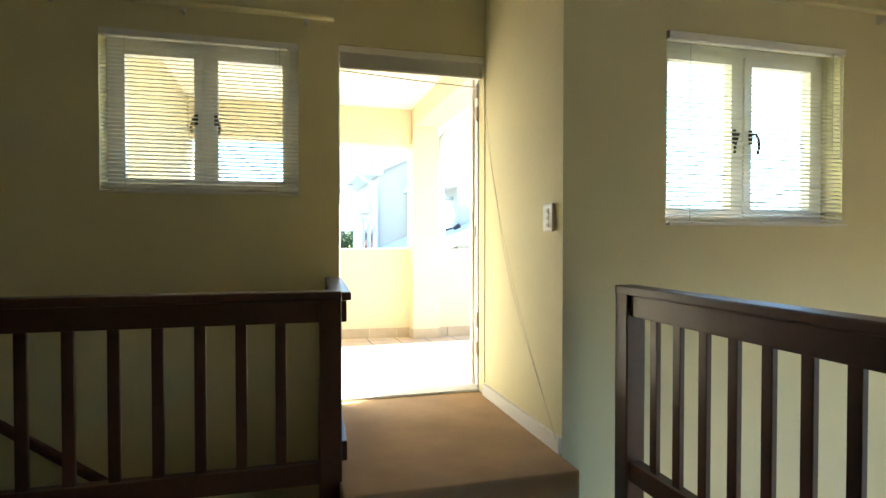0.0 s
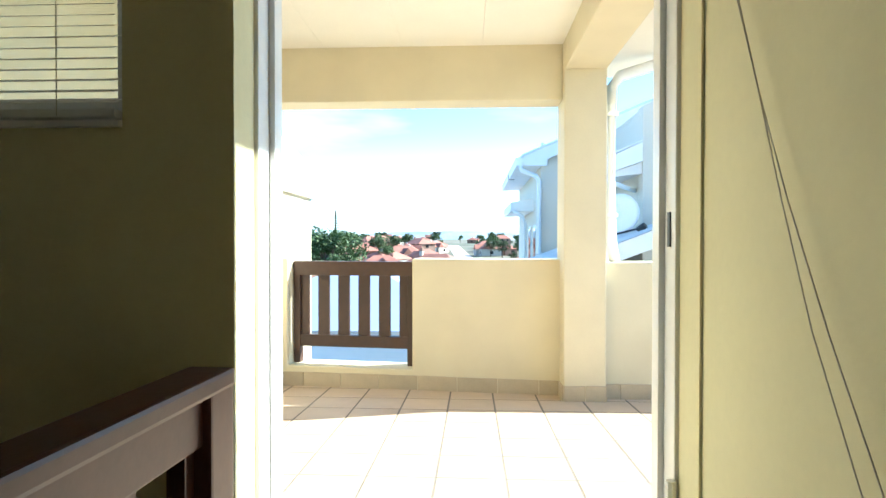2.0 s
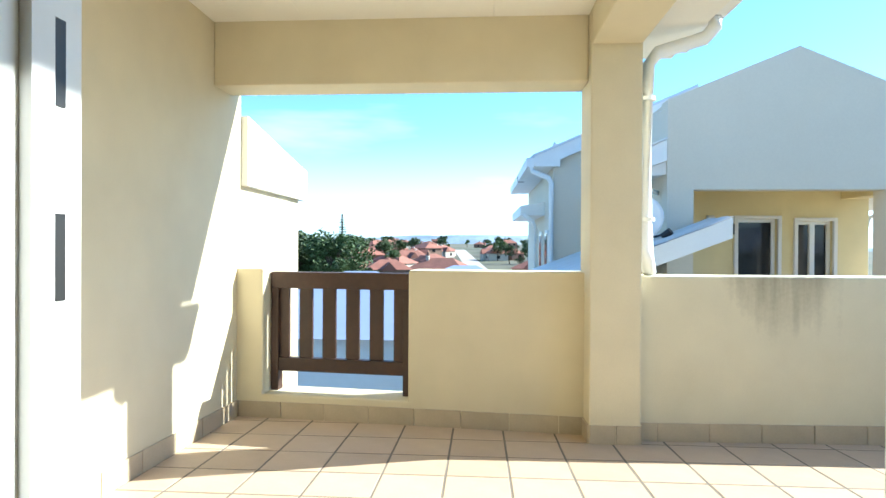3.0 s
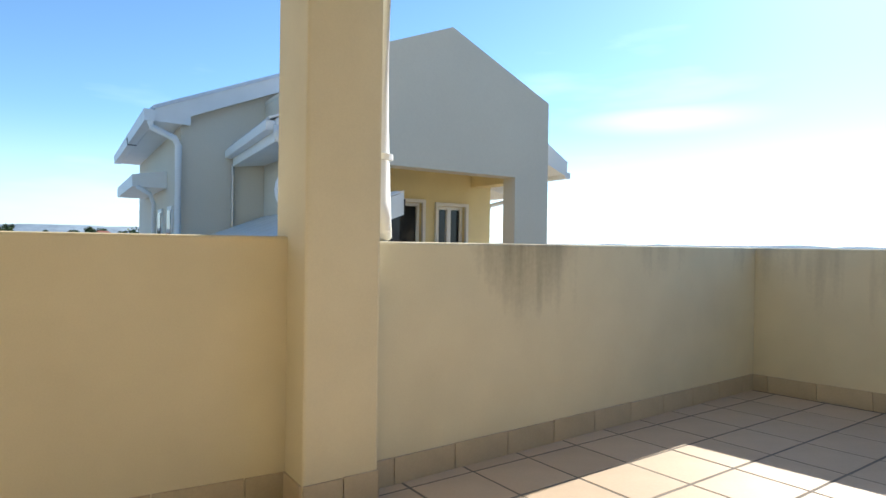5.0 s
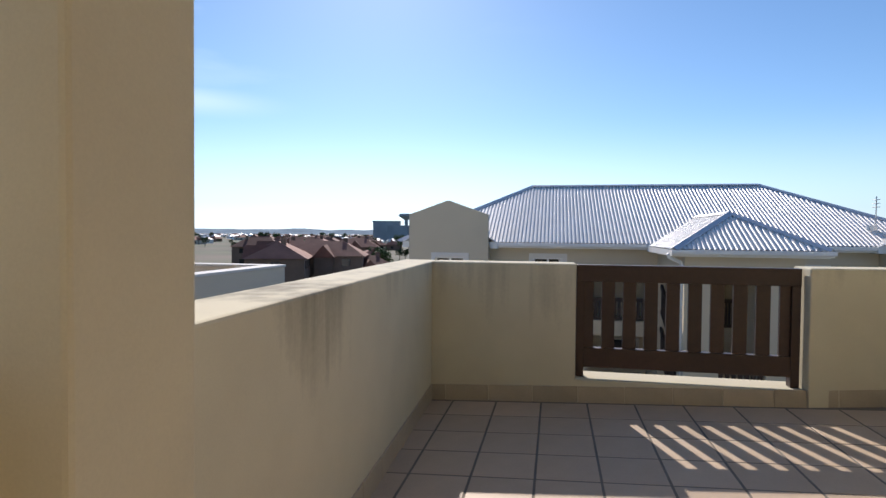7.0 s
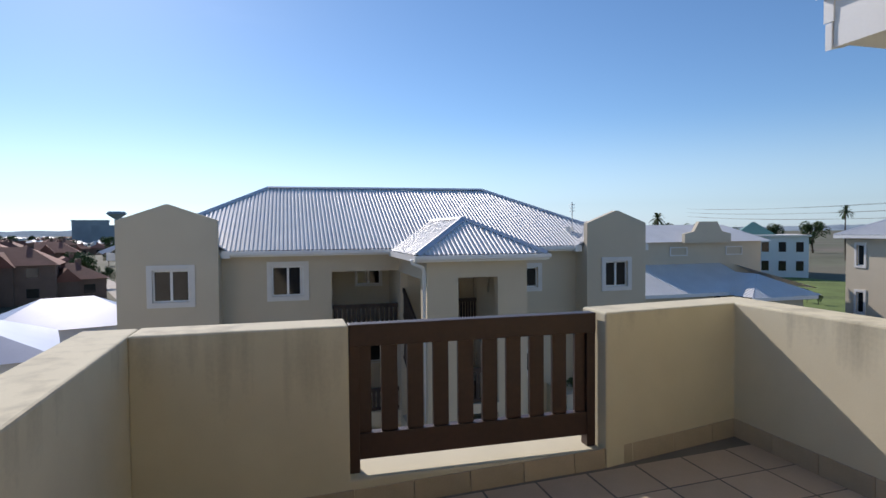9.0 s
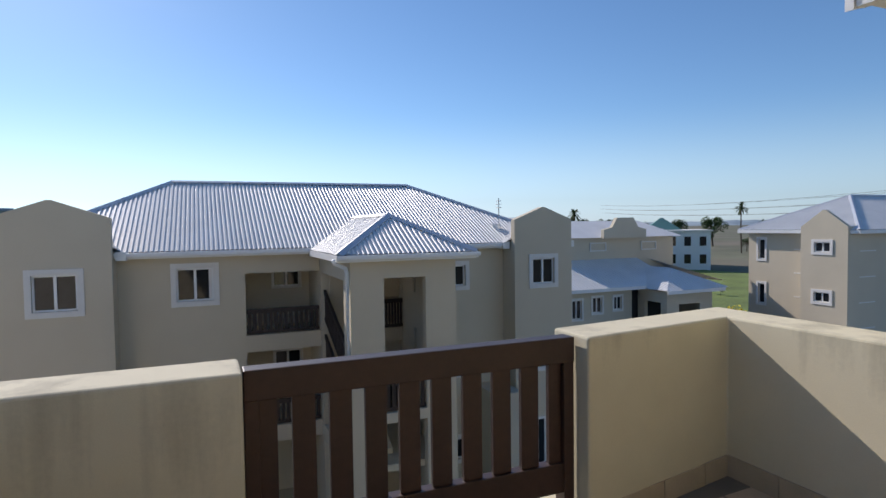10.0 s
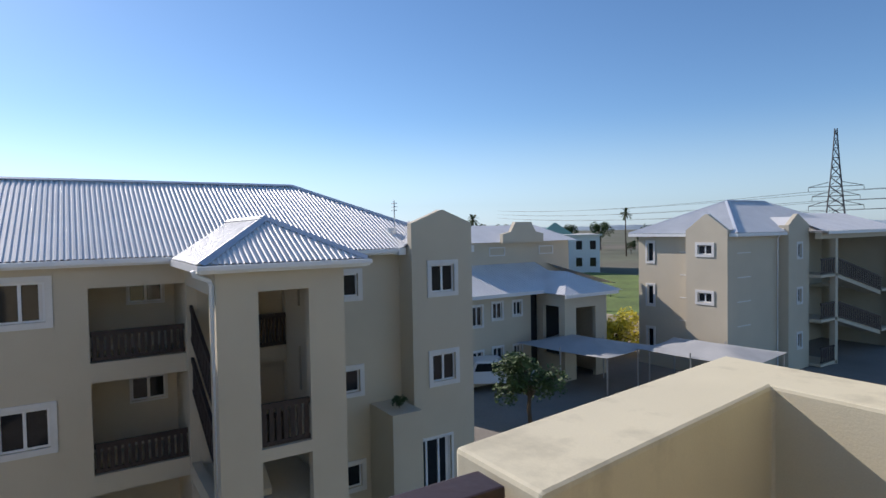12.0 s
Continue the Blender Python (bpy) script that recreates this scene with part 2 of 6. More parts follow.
def wall_cells(u0, u1, z0, z1, holes):
    """Rectangles that cover a wall but for its openings (a0, a1, b0, b1)."""
    us = sorted({u0, u1, *[h for o in holes for h in o[:2] if u0 < h < u1]})
    zs = sorted({z0, z1, *[h for o in holes for h in o[2:] if z0 < h < z1]})
    out = []
    for a, b in zip(us, us[1:]):
        run = None
        for c, d in zip(zs, zs[1:]):
            hole = any(o[0] <= (a + b) / 2 <= o[1] and o[2] <= (c + d) / 2 <= o[3] for o in holes)
            if hole:
                if run:
                    out.append((a, b, *run))
                run = None
            else:
                run = (run[0], d) if run else (c, d)
        if run:
            out.append((a, b, *run))
    return out


def wall(name, axis, at0, at1, u0, u1, z0, z1, holes, mat, label, parent=None):
    """A wall in thickness at0..at1 along x or y, with openings right through it."""
    bm = bmesh.new()
    us = sorted({u0, u1, *[h for o in holes for h in o[:2] if u0 < h < u1]})
    zs = sorted({z0, z1, *[h for o in holes for h in o[2:] if z0 < h < z1]})

    def solid(i, j):
        if not (0 <= i < len(us) - 1 and 0 <= j < len(zs) - 1):
            return False
        a, c = (us[i] + us[i + 1]) / 2, (zs[j] + zs[j + 1]) / 2
        return not any(o[0] < a < o[1] and o[2] < c < o[3] for o in holes)
    cache = {}

    def v(w, u, z):
        k = (w, u, z)
        if k not in cache:
            cache[k] = bm.verts.new((u, w, z) if axis == "x" else (w, u, z))
        return cache[k]
    for i in range(len(us) - 1):
        for j in range(len(zs) - 1):
            if not solid(i, j):
                continue
            a, b, c, d = us[i], us[i + 1], zs[j], zs[j + 1]
            for w in (at0, at1):
                bm.faces.new((v(w, a, c), v(w, b, c), v(w, b, d), v(w, a, d)))
            if not solid(i - 1, j):
                bm.faces.new((v(at0, a, c), v(at1, a, c), v(at1, a, d), v(at0, a, d)))
            if not solid(i + 1, j):
                bm.faces.new((v(at0, b, c), v(at1, b, c), v(at1, b, d), v(at0, b, d)))
            if not solid(i, j - 1):
                bm.faces.new((v(at0, a, c), v(at1, a, c), v(at1, b, c), v(at0, b, c)))
            if not solid(i, j + 1):
                bm.faces.new((v(at0, a, d), v(at1, a, d), v(at1, b, d), v(at0, b, d)))
    bmesh.ops.recalc_face_normals(bm, faces=bm.faces[:])
    ob = link(name, bm, mat, parent)
    return tagged(ob, label, "wall", kind="structure") if parent is None else ob


def structure(name, bm, mat, label, category):
    return tagged(link(name, bm, mat), label, category, kind="structure")

# ---- the terrace and the room behind it ----
Y_IN, Y_OUT = 3.334, 3.570          # door wall
X_L, X_E = -1.15, 4.688              # terrace: house wall, east parapet
Y_N, Y_S = 6.717, 3.14               # north and south parapets, inner faces
P_T, P_H = 0.27, 1.012              # parapet thickness and height
Z_W, Z_F = 0.205, 0.05               # carpeted walkway, lower floor
GROUND = -7.8
FALL = 0.042                       # the terrace floor falls to the north for drainage


def floor_z(y):
    return FALL * (6.30 - y)


DOOR = (0.13, 0.985, Z_W, 2.222)
X_S, Y_R = 0.99, 2.348             # return wall beside the door, stair window wall
Y_E = 2.17                         # front edge of the raised walkway
WIN_L = (-1.06, -0.085, 1.375, 2.20)
WIN_R = (1.51, 2.535, 1.203, 2.083)
CEIL = 2.63

wall("wall_door", "x", Y_IN, Y_OUT, -4.2, X_S, -2.7, 3.2, [(DOOR[0], DOOR[1], Z_W - 0.04, DOOR[3]), WIN_L], M_INWALL, "cream painted wall with a door and a small window")
side_bm = prism_bm([(X_S + 0.001, Y_OUT), (X_S + 0.001, Y_IN), (X_S + 0.008, Y_R), (1.302, Y_R), (1.302, Y_OUT)], "z", -2.7, 3.2)
structure("wall_side", side_bm, M_INWALL, "plain cream painted return wall beside the door", "wall")
wall("wall_window", "x", Y_R, Y_R + 0.22, X_S + 0.312, 3.82, -2.7, 3.2, [WIN_R], M_INWALL, "cream painted wall with a small window")
wall("wall_east_room", "y", 3.6, 3.82, -4.0, Y_R, -2.7, 3.2, [(-1.5, 1.5, -1.1, 1.15)], M_INWALL, "cream painted stair hall wall with a tall window opening")
wall("wall_west_room", "y", -4.42, -4.2, -4.0, Y_OUT, -2.7, 3.2, [], M_INWALL, "plain cream painted wall of the stair hall")
wall("wall_south_room", "x", -4.22, -4.0, -4.42, 3.82, -2.7, 3.2, [], M_INWALL, "plain cream painted wall behind the landing")
structure("ceiling", box_bm(-4.42, 3.82, -4.22, Y_OUT, 2.95, 3.15), M_CEIL, "white flat ceiling of the stair hall", "ceiling")
structure("floor_lower", box_bm(-4.2, 3.6, -4.0, Y_IN, -2.9, -2.7), M_CARPET, "tan carpeted floor below the stairwell", "floor")
structure("floor", box_bm(-4.2, X_S + 0.22, -4.0, Y_E, Z_F - 0.25, Z_F), M_CARPET, "tan carpeted landing floor", "floor")
structure("wall_under_walkway", box_bm(0.50, 0.70, 2.15, Y_IN - 0.002, -2.7, Z_W - 0.302), M_INWALL, "plain cream wall below the raised walkway", "wall")
structure("wall_under_landing", box_bm(-4.19, 0.70, 1.95, 2.149, -2.7, Z_F - 0.252), M_INWALL, "plain cream wall below the landing", "wall")
structure("walkway", box_bm(0.04, X_S - 0.001, Y_E, Y_OUT - 0.003, Z_W - 0.30, Z_W, bevel=0.012), M_CARPET, "tan carpeted raised walkway to the terrace door", "floor")

# stair flight that goes down behind the landing
stair = thing("staircase", "tan carpeted flight of stairs going down", "stairs", kind="structure")
for i in range(15):
    part("step", box_bm(-2.6 + 0.25 * i, -2.35 + 0.25 * i, 2.17, 3.32, Z_F - 0.18 * (i + 1) - 0.2, Z_F - 0.18 * (i + 1) + 0.0), M_CARPET, stair)

def slab_section(y0, y1):
    return [(y0, -0.30), (y1, -0.30), (y1, floor_z(y1) - 0.0006), (y0, floor_z(y0) - 0.0006)]


slab_bm = prism_bm(slab_section(Y_OUT + 0.002, Y_N + P_T), "x", X_L - 0.2, 1.21)
add_prism(slab_bm, slab_section(Y_S - P_T, Y_N + P_T), "x", 1.21, X_E + P_T + 0.1)
structure("terrace_slab", slab_bm, M_GROUT, "dark cement bed under the terrace tiles", "floor")
wall("wall_west", "y", X_L - 0.25, X_L, Y_OUT, 8.05, GROUND, 3.4, [(7.02, 8.3, 1.95, 4)], M_PLASTER, "cream plastered house wall beside the terrace")
SILL = 0.14
SILL_E = 0.195
NW_POSE = pose(1.242, 6.715, 0, 0, 0, -6)     # the short parapet runs askew
GATE_N = (-2.207, -1.155)
GATE_E = (4.17, 5.668)


def parapet_material():
    """Plaster with dark mould that runs down from the top edge in streaks and thin dirt over it."""
    m = material("stained_parapet_plaster", (0.64, 0.583, 0.425), 0.9, vary=0.06, fine=170, bump=0.16)
    n, l = m.node_tree.nodes, m.node_tree.links
    b = n["Principled BSDF"]
    base = b.inputs["Base Color"].links[0].from_socket
    tc = n.new("ShaderNodeTexCoord")
    sep = n.new("ShaderNodeSeparateXYZ")
    l.new(tc.outputs["Object"], sep.inputs[0])
    mp = n.new("ShaderNodeMapping")
    mp.inputs["Scale"].default_value = (6.0, 6.0, 0.5)
    l.new(tc.outputs["Object"], mp.inputs["Vector"])
    streak = n.new("ShaderNodeTexNoise")
    streak.inputs["Scale"].default_value, streak.inputs["Detail"].default_value = 1.3, 8
    l.new(mp.outputs[0], streak.inputs["Vector"])
    patch = n.new("ShaderNodeTexNoise")
    patch.inputs["Scale"].default_value, patch.inputs["Detail"].default_value = 0.9, 2
    l.new(tc.outputs["Object"], patch.inputs["Vector"])
    grain = n.new("ShaderNodeTexNoise")
    grain.inputs["Scale"].default_value, grain.inputs["Detail"].default_value = 45, 6
    l.new(tc.outputs["Object"], grain.inputs["Vector"])
    down = n.new("ShaderNodeMapRange")
    down.inputs["From Min"].default_value, down.inputs["From Max"].default_value = 0.15, P_H + 0.02
    down.inputs["To Min"].default_value, down.inputs["To Max"].default_value = 0.16, 0.68
    l.new(sep.outputs["Z"], down.inputs["Value"])
    # a heavier growth of mould about one place of the north wall, narrowing downwards
    off = n.new("ShaderNodeMath")
    off.operation = "SUBTRACT"
    off.inputs[1].default_value = 2.40
    l.new(sep.outputs["X"], off.inputs[0])
    wide = n.new("ShaderNodeMapRange")
    wide.inputs["From Min"].default_value, wide.inputs["From Max"].default_value = 0.55, P_H
    wide.inputs["To Min"].default_value, wide.inputs["To Max"].default_value = 0.10, 0.42
    l.new(sep.outputs["Z"], wide.inputs["Value"])
    rel = n.new("ShaderNodeMath")
    rel.operation = "DIVIDE"
    l.new(off.outputs[0], rel.inputs[0])
    l.new(wide.outputs[0], rel.inputs[1])
    sq = n.new("ShaderNodeMath")
    sq.operation = "MULTIPLY"
    l.new(rel.outputs[0], sq.inputs[0])
    l.new(rel.outputs[0], sq.inputs[1])
    blob = n.new("ShaderNodeMapRange")
    blob.interpolation_type = "SMOOTHSTEP"
    blob.inputs["From Min"].default_value, blob.inputs["From Max"].default_value = 0.0, 1.0
    blob.inputs["To Min"].default_value, blob.inputs["To Max"].default_value = 0.24, 0.0
    l.new(sq.outputs[0], blob.inputs["Value"])
    amount = n.new("ShaderNodeMath")
    amount.operation = "ADD"
    l.new(patch.outputs["Fac"], amount.inputs[0])
    l.new(blob.outputs[0], amount.inputs[1])
    a = n.new("ShaderNodeMath")
    a.operation = "MULTIPLY"
    l.new(streak.outputs["Fac"], a.inputs[0])
    l.new(amount.outputs[0], a.inputs[1])
    c = n.new("ShaderNodeMath")
    c.operation = "MULTIPLY"
    l.new(a.outputs[0], c.inputs[0])
    l.new(down.outputs[0], c.inputs[1])
    d = n.new("ShaderNodeMath")
    d.operation = "MULTIPLY_ADD"
    l.new(grain.outputs["Fac"], d.inputs[0])
    d.inputs[1].default_value = 0.06
    l.new(c.outputs[0], d.inputs[2])
    r = n.new("ShaderNodeValToRGB")
    r.color_ramp.elements[0].position, r.color_ramp.elements[1].position = 0.195, 0.37
    r.color_ramp.elements[1].color = (0.75, 0.75, 0.75, 1)
    l.new(d.outputs[0], r.inputs["Fac"])
    mx = n.new("ShaderNodeMixRGB")
    mx.inputs["Color2"].default_value = (0.19, 0.165, 0.115, 1)
    l.new(r.outputs["Color"], mx.inputs["Fac"])
    l.new(base, mx.inputs["Color1"])
    l.new(mx.outputs["Color"], b.inputs["Base Color"])
    return m


M_PARAPET = parapet_material()


def soften(ob, width=0.012):
    """Worn, rounded edges for a plastered wall."""
    bm = bmesh.new()
    bm.from_mesh(ob.data)
    es = [e for e in bm.edges if len(e.link_faces) == 2 and e.calc_face_angle(0) > 1.0]
    bmesh.ops.bevel(bm, geom=es, offset=width, segments=2, affect="EDGES", profile=0.5)
    bm.to_mesh(ob.data)
    bm.free()
    return ob


npb = bmesh.new()
add_prism(npb, [(1.40, 6.605), (X_E + P_T - 0.015, Y_N + 0.002), (X_E + P_T - 0.015, Y_N + P_T), (1.40, 6.605 + P_T)], "z", -0.5, P_H)
soften(structure("parapet_north", npb, M_PARAPET, "cream plastered parapet wall with dark water stains", "wall"))
nwp = soften(wall("parapet_northwest", "x", 0, P_T, -2.47, 0.14, -0.5, P_H + 0.014, [(*GATE_N, SILL, 3)], M_PLASTER, "cream plastered parapet wall beside the column"))
nwp.matrix_world = NW_POSE
soften(wall("parapet_east", "y", X_E, X_E + P_T, GATE_E[0], Y_N - 0.002, -0.5, P_H, [(GATE_E[0] - 1, GATE_E[1], SILL_E, 3)], M_PARAPET, "cream plastered parapet wall with a balustrade opening"))
sp = bmesh.new()
add_prism(sp, [(X_E - 0.012, GATE_E[0]), (4.815, Y_S), (1.21, Y_S), (1.21, Y_S - P_T), (5.125, Y_S - P_T), (X_E + P_T, GATE_E[0])], "z", -0.5, P_H)
soften(structure("parapet_south", sp, M_PARAPET, "cream plastered parapet wall turning the corner, weathered on top", "wall"))
structure("column", box_bm(1.242, 1.552, 6.522, 6.86, -0.05, 2.9, bevel=0.012), M_PLASTER, "square cream plastered column", "column")
structure("beam_north", box_bm(X_L, 1.242, 6.60, 6.86, 2.22, 2.9, bevel=0.01), M_PLASTER, "cream plastered beam over the opening", "beam")
structure("beam_east", box_bm(1.245, 1.548, Y_OUT, 6.524, 2.42, 2.9, bevel=0.01), M_PLASTER, "cream plastered beam above the terrace", "beam")
ceil_bm = bmesh.new()
for k in range(4):
    x0 = X_L + k * 0.6
    add_box(ceil_bm, x0, min(x0 + 0.5985, 1.242), Y_OUT, 6.60, CEIL, CEIL + 0.04)
structure("terrace_ceiling", ceil_bm, M_CEIL, "white boarded terrace ceiling with thin joints", "ceiling")
# eaves beyond the column, over the east side and the stair window
structure("eave_soffit", box_bm(1.545, 1.95, 3.2, 7.25, 2.56, 2.60), M_CEIL, "white soffit under the terrace roof edge", "eaves")
structure("house_eave", box_bm(1.21, 4.255, Y_R + 0.22, 2.935, 2.53, 2.57), M_WHITE, "white eave soffit above the stair window", "eaves")
structure("house_fascia", prism_bm([(2.94, 2.51), (2.99, 2.51), (2.99, 2.78), (2.94, 2.78)], "x", 1.9, 4.255), M_WHITE, "white fascia board along the house eave", "fascia")
structure("house_barge", prism_bm([(-1.0, 3.65), (3.0, 2.50), (3.0, 2.65), (-1.0, 3.80)], "x", 4.26, 4.30), M_WHITE, "white barge board at the gable end of the house", "fascia")
structure("house_barge_upper", prism_bm([(-1.0, 3.806), (3.0, 2.656), (3.0, 2.795), (-1.0, 3.945)], "x", 4.25, 4.312), M_WHITE, "white metal flashing along the gable edge", "fascia")
structure("house_roof", prism_bm([(3.03, 2.80), (3.03, 2.85), (-4.4, 4.99), (-4.4, 4.93)], "x", -4.6, 4.34), M_ROOF, "grey metal roof of the house", "roof")
structure("roof", box_bm(-4.6, 1.99, 2.98, 7.3, 2.9, 2.98), M_ROOF, "grey metal roof over the covered terrace", "roof")


def gutter(name, x0, x1, y, z, axis, label):
    prof = [(0, 0), (0.11, 0), (0.12, 0.10), (0.105, 0.10), (0.10, 0.015), (0.015, 0.015), (0.015, 0.10), (0, 0.10)]
    bm = prism_bm([((y + p[0]), z + p[1]) for p in prof], axis, x0, x1)
    return tagged(link(name, bm, M_WHITE), label, "gutter")


gutter("gutter", 3.2, 7.25, 1.95, 2.60, "y", "white metal gutter along the terrace roof edge")
pipe = thing("downpipe", "white round downpipe from gutter down the column", "downpipe", (1.61, 6.62, 0))
part("pipe", tube_bm([(0.39, -0.02, 2.62), (0.39, -0.02, 2.54), (0.34, 0.0, 2.48), (0.06, 0.02, 2.40), (0.0, 0.02, 2.32), (0.0, 0.02, 1.17), (0.008, 0.03, 1.12), (0.035, 0.07, 1.03)], 0.042, 14), M_WHITE, pipe, smooth=True)
for z in (2.1, 1.35):
    part("bracket", tube_bm([(0, 0.02, z), (0, 0.02, z + 0.025)], 0.049, 14), M_WHITE, pipe)


# ---- timber balustrades ----
def balustrade(name, label, length, slots, pitch, slot, z_top, z_rail, z_slot0, z_bot, foot, mat, depth=0.045, group=""):
    """Wide flat boards between a top and a bottom rail, along x from 0, standing on two feet."""
    ob = thing(name, label, "balustrade", group=group)
    part("top_rail", box_bm(0, length, -depth, depth, z_rail, z_top, bevel=0.006), mat, ob)
    part("bottom_rail", box_bm(0.02, length - 0.02, -depth * 0.7, depth * 0.7, z_bot, z_slot0, bevel=0.005), mat, ob)
    stile = (length - slots * slot - (slots - 1) * (pitch - slot)) / 2
    for a in (0.0, length - 0.055):
        part("post", box_bm(a, a + 0.055, -depth * 0.85, depth * 0.85, foot, z_rail, bevel=0.004), mat, ob)
    if stile > 0.06:
        for a in (0.056, length - stile + 0.001):
            part("board", box_bm(a, a + stile - 0.057, -0.012, 0.012, z_slot0, z_rail), mat, ob)
    bd = box_bm(0, pitch - slot, -0.012, 0.012, z_slot0, z_rail, bevel=0.002)
    me = None
    for i in range(slots - 1):
        if me is None:
            first = part("board", bd, mat, ob)
            me = first.data
        else:
            first = new("board", me)
            first.parent = ob
        first.location = (stile + slot + i * pitch, 0, 0)
    return ob


ge = balustrade("terrace_balustrade", "dark brown timber balustrade set in the parapet opening", 1.472, 9, 0.1463, 0.055, 1.004, 0.884, 0.405, 0.265, SILL_E, M_WOOD, group="terrace balustrades")
ge.matrix_world = pose(X_E + 0.112, 4.19, 0, 0, 0, 90)
gn = balustrade("terrace_balustrade", "short dark brown timber balustrade in the parapet opening", 1.035, 5, 0.1755, 0.0765, 0.998, 0.880, 0.378, 0.28, SILL, M_WOOD, group="terrace balustrades")
gn.matrix_world = NW_POSE @ pose(GATE_N[0] + 0.008, 0.15, 0)


def stair_rail(name, label, length, pitch, z_top, z_bot, foot, ends, first):
    ob = thing(name, label, "railing", group="stair railings")
    part("handrail", box_bm(0, length, -0.045, 0.045, z_top - 0.035, z_top, bevel=0.008), M_WOOD_IN, ob)
    part("top_rail", box_bm(0.0, length, -0.026, 0.026, z_top - 0.12, z_top - 0.036, bevel=0.004), M_WOOD_IN, ob)
    part("bottom_rail", box_bm(0.0, length, -0.026, 0.026, z_bot - 0.08, z_bot, bevel=0.004), M_WOOD_IN, ob)
    for a in ends:
        part("newel_post", box_bm(a, a + 0.085, -0.042, 0.042, foot, z_top - 0.002, bevel=0.006), M_WOOD_IN, ob)
    n = int((length - first - 0.03) / pitch) + 1
    me = None
    for i in range(n):
        if me is None:
            b = part("baluster", box_bm(0, 0.040, -0.010, 0.010, z_bot, z_top - 0.12, bevel=0.003), M_WOOD_IN, ob)
            me = b.data
        else:
            b = new("baluster", me)
            b.parent = ob
        b.location = (first + i * pitch, 0, 0)
    return ob


# landing rail, its return to the door wall, and the rail opposite
r1 = stair_rail("stair_railing", "dark mahogany stair railing along the landing edge", 3.6, 0.1425, 0.940, 0.275, Z_F, [0.0], 0.206)
r1.matrix_world = pose(0.05, 2.355, 0, 0, 0, 180)
r2 = stair_rail("stair_railing", "dark mahogany stair railing beside the raised walkway", 0.92, 0.168, 0.928, 0.33, Z_W, [0.835], 0.135)
r2.matrix_world = pose(0.052, 2.402, 0, 0, 0, 87.4)
r3 = stair_rail("stair_railing", "dark mahogany stair railing with worn varnish", 3.4, 0.1322, 0.953, 0.255, Z_F, [0.0], 0.190)
r3.matrix_world = pose(1.186, 2.170, 0, 0, 0, -90)
hr = thing("handrail", "dark mahogany wall handrail sloping down the stairs", "handrail")
part("bar", tube_bm([(-2.6, 3.234, 1.085), (0.0, 3.234, -0.805)], 0.026, 10), M_WOOD_IN, hr, smooth=True)
for k in range(3):
    x = -2.3 + k * 0.95
    z = 1.085 - (x + 2.6) * 0.727 - 0.03
    part("bracket", tube_bm([(x, 3.234, z), (x, Y_IN + 0.002, z - 0.03)], 0.008, 6), M_STEEL, hr)


# ---- door and windows ----
fr = tagged(new("door_1"), "white aluminium terrace door frame, door swung open outside", "door", kind="structure")
part("frame", box_bm(DOOR[0] - 0.04, DOOR[0] + 0.009, Y_OUT - 0.135, Y_OUT + 0.012, Z_W, DOOR[3], bevel=0.003), M_ALU, fr)
part("frame", box_bm(DOOR[1] - 0.009, DOOR[1] + 0.04, Y_OUT - 0.135, Y_OUT + 0.012, Z_W, DOOR[3], bevel=0.003), M_ALU, fr)
part("frame", box_bm(DOOR[0] + 0.010, DOOR[1] - 0.010, Y_OUT - 0.135, Y_OUT + 0.012, DOOR[3] - 0.045, DOOR[3] + 0.03, bevel=0.003), M_ALU, fr)
part("stop", box_bm(DOOR[0] + 0.0095, DOOR[0] + 0.022, Y_OUT - 0.075, Y_OUT - 0.045, Z_W, DOOR[3] - 0.046), M_ALU, fr)
part("stop", box_bm(DOOR[1] - 0.022, DOOR[1] - 0.0095, Y_OUT - 0.075, Y_OUT - 0.045, Z_W, DOOR[3] - 0.046), M_ALU, fr)
part("threshold", prism_bm([(Y_OUT - 0.16, Z_W + 0.002), (Y_OUT - 0.16, Z_W + 0.015), (Y_OUT - 0.11, Z_W + 0.032), (Y_OUT + 0.01, Z_W + 0.026), (Y_OUT + 0.01, Z_W + 0.002)], "x", DOOR[0] + 0.010, DOOR[1] - 0.010), M_ALU, fr, "brushed aluminium threshold")
for z in (1.33, 1.13):
    part("strike_plate", box_bm(DOOR[0] + 0.0085, DOOR[0] + 0.0105, Y_OUT - 0.035, Y_OUT - 0.015, z, z + 0.09), M_BLACK, fr, "black lock strike hole")
for z in (0.42, 0.60, 1.86, 2.0):
    part("hinge", tube_bm([(DOOR[1] - 0.014, Y_OUT - 0.132, z), (DOOR[1] - 0.014, Y_OUT - 0.132, z + 0.085)], 0.011, 8), M_PLASTIC, fr, "white hinge knuckle")
part("latch", box_bm(DOOR[1] - 0.0125, DOOR[1] - 0.0097, 3.458, 3.472, 1.15, 1.22), M_BLACK, fr, "black latch keep")
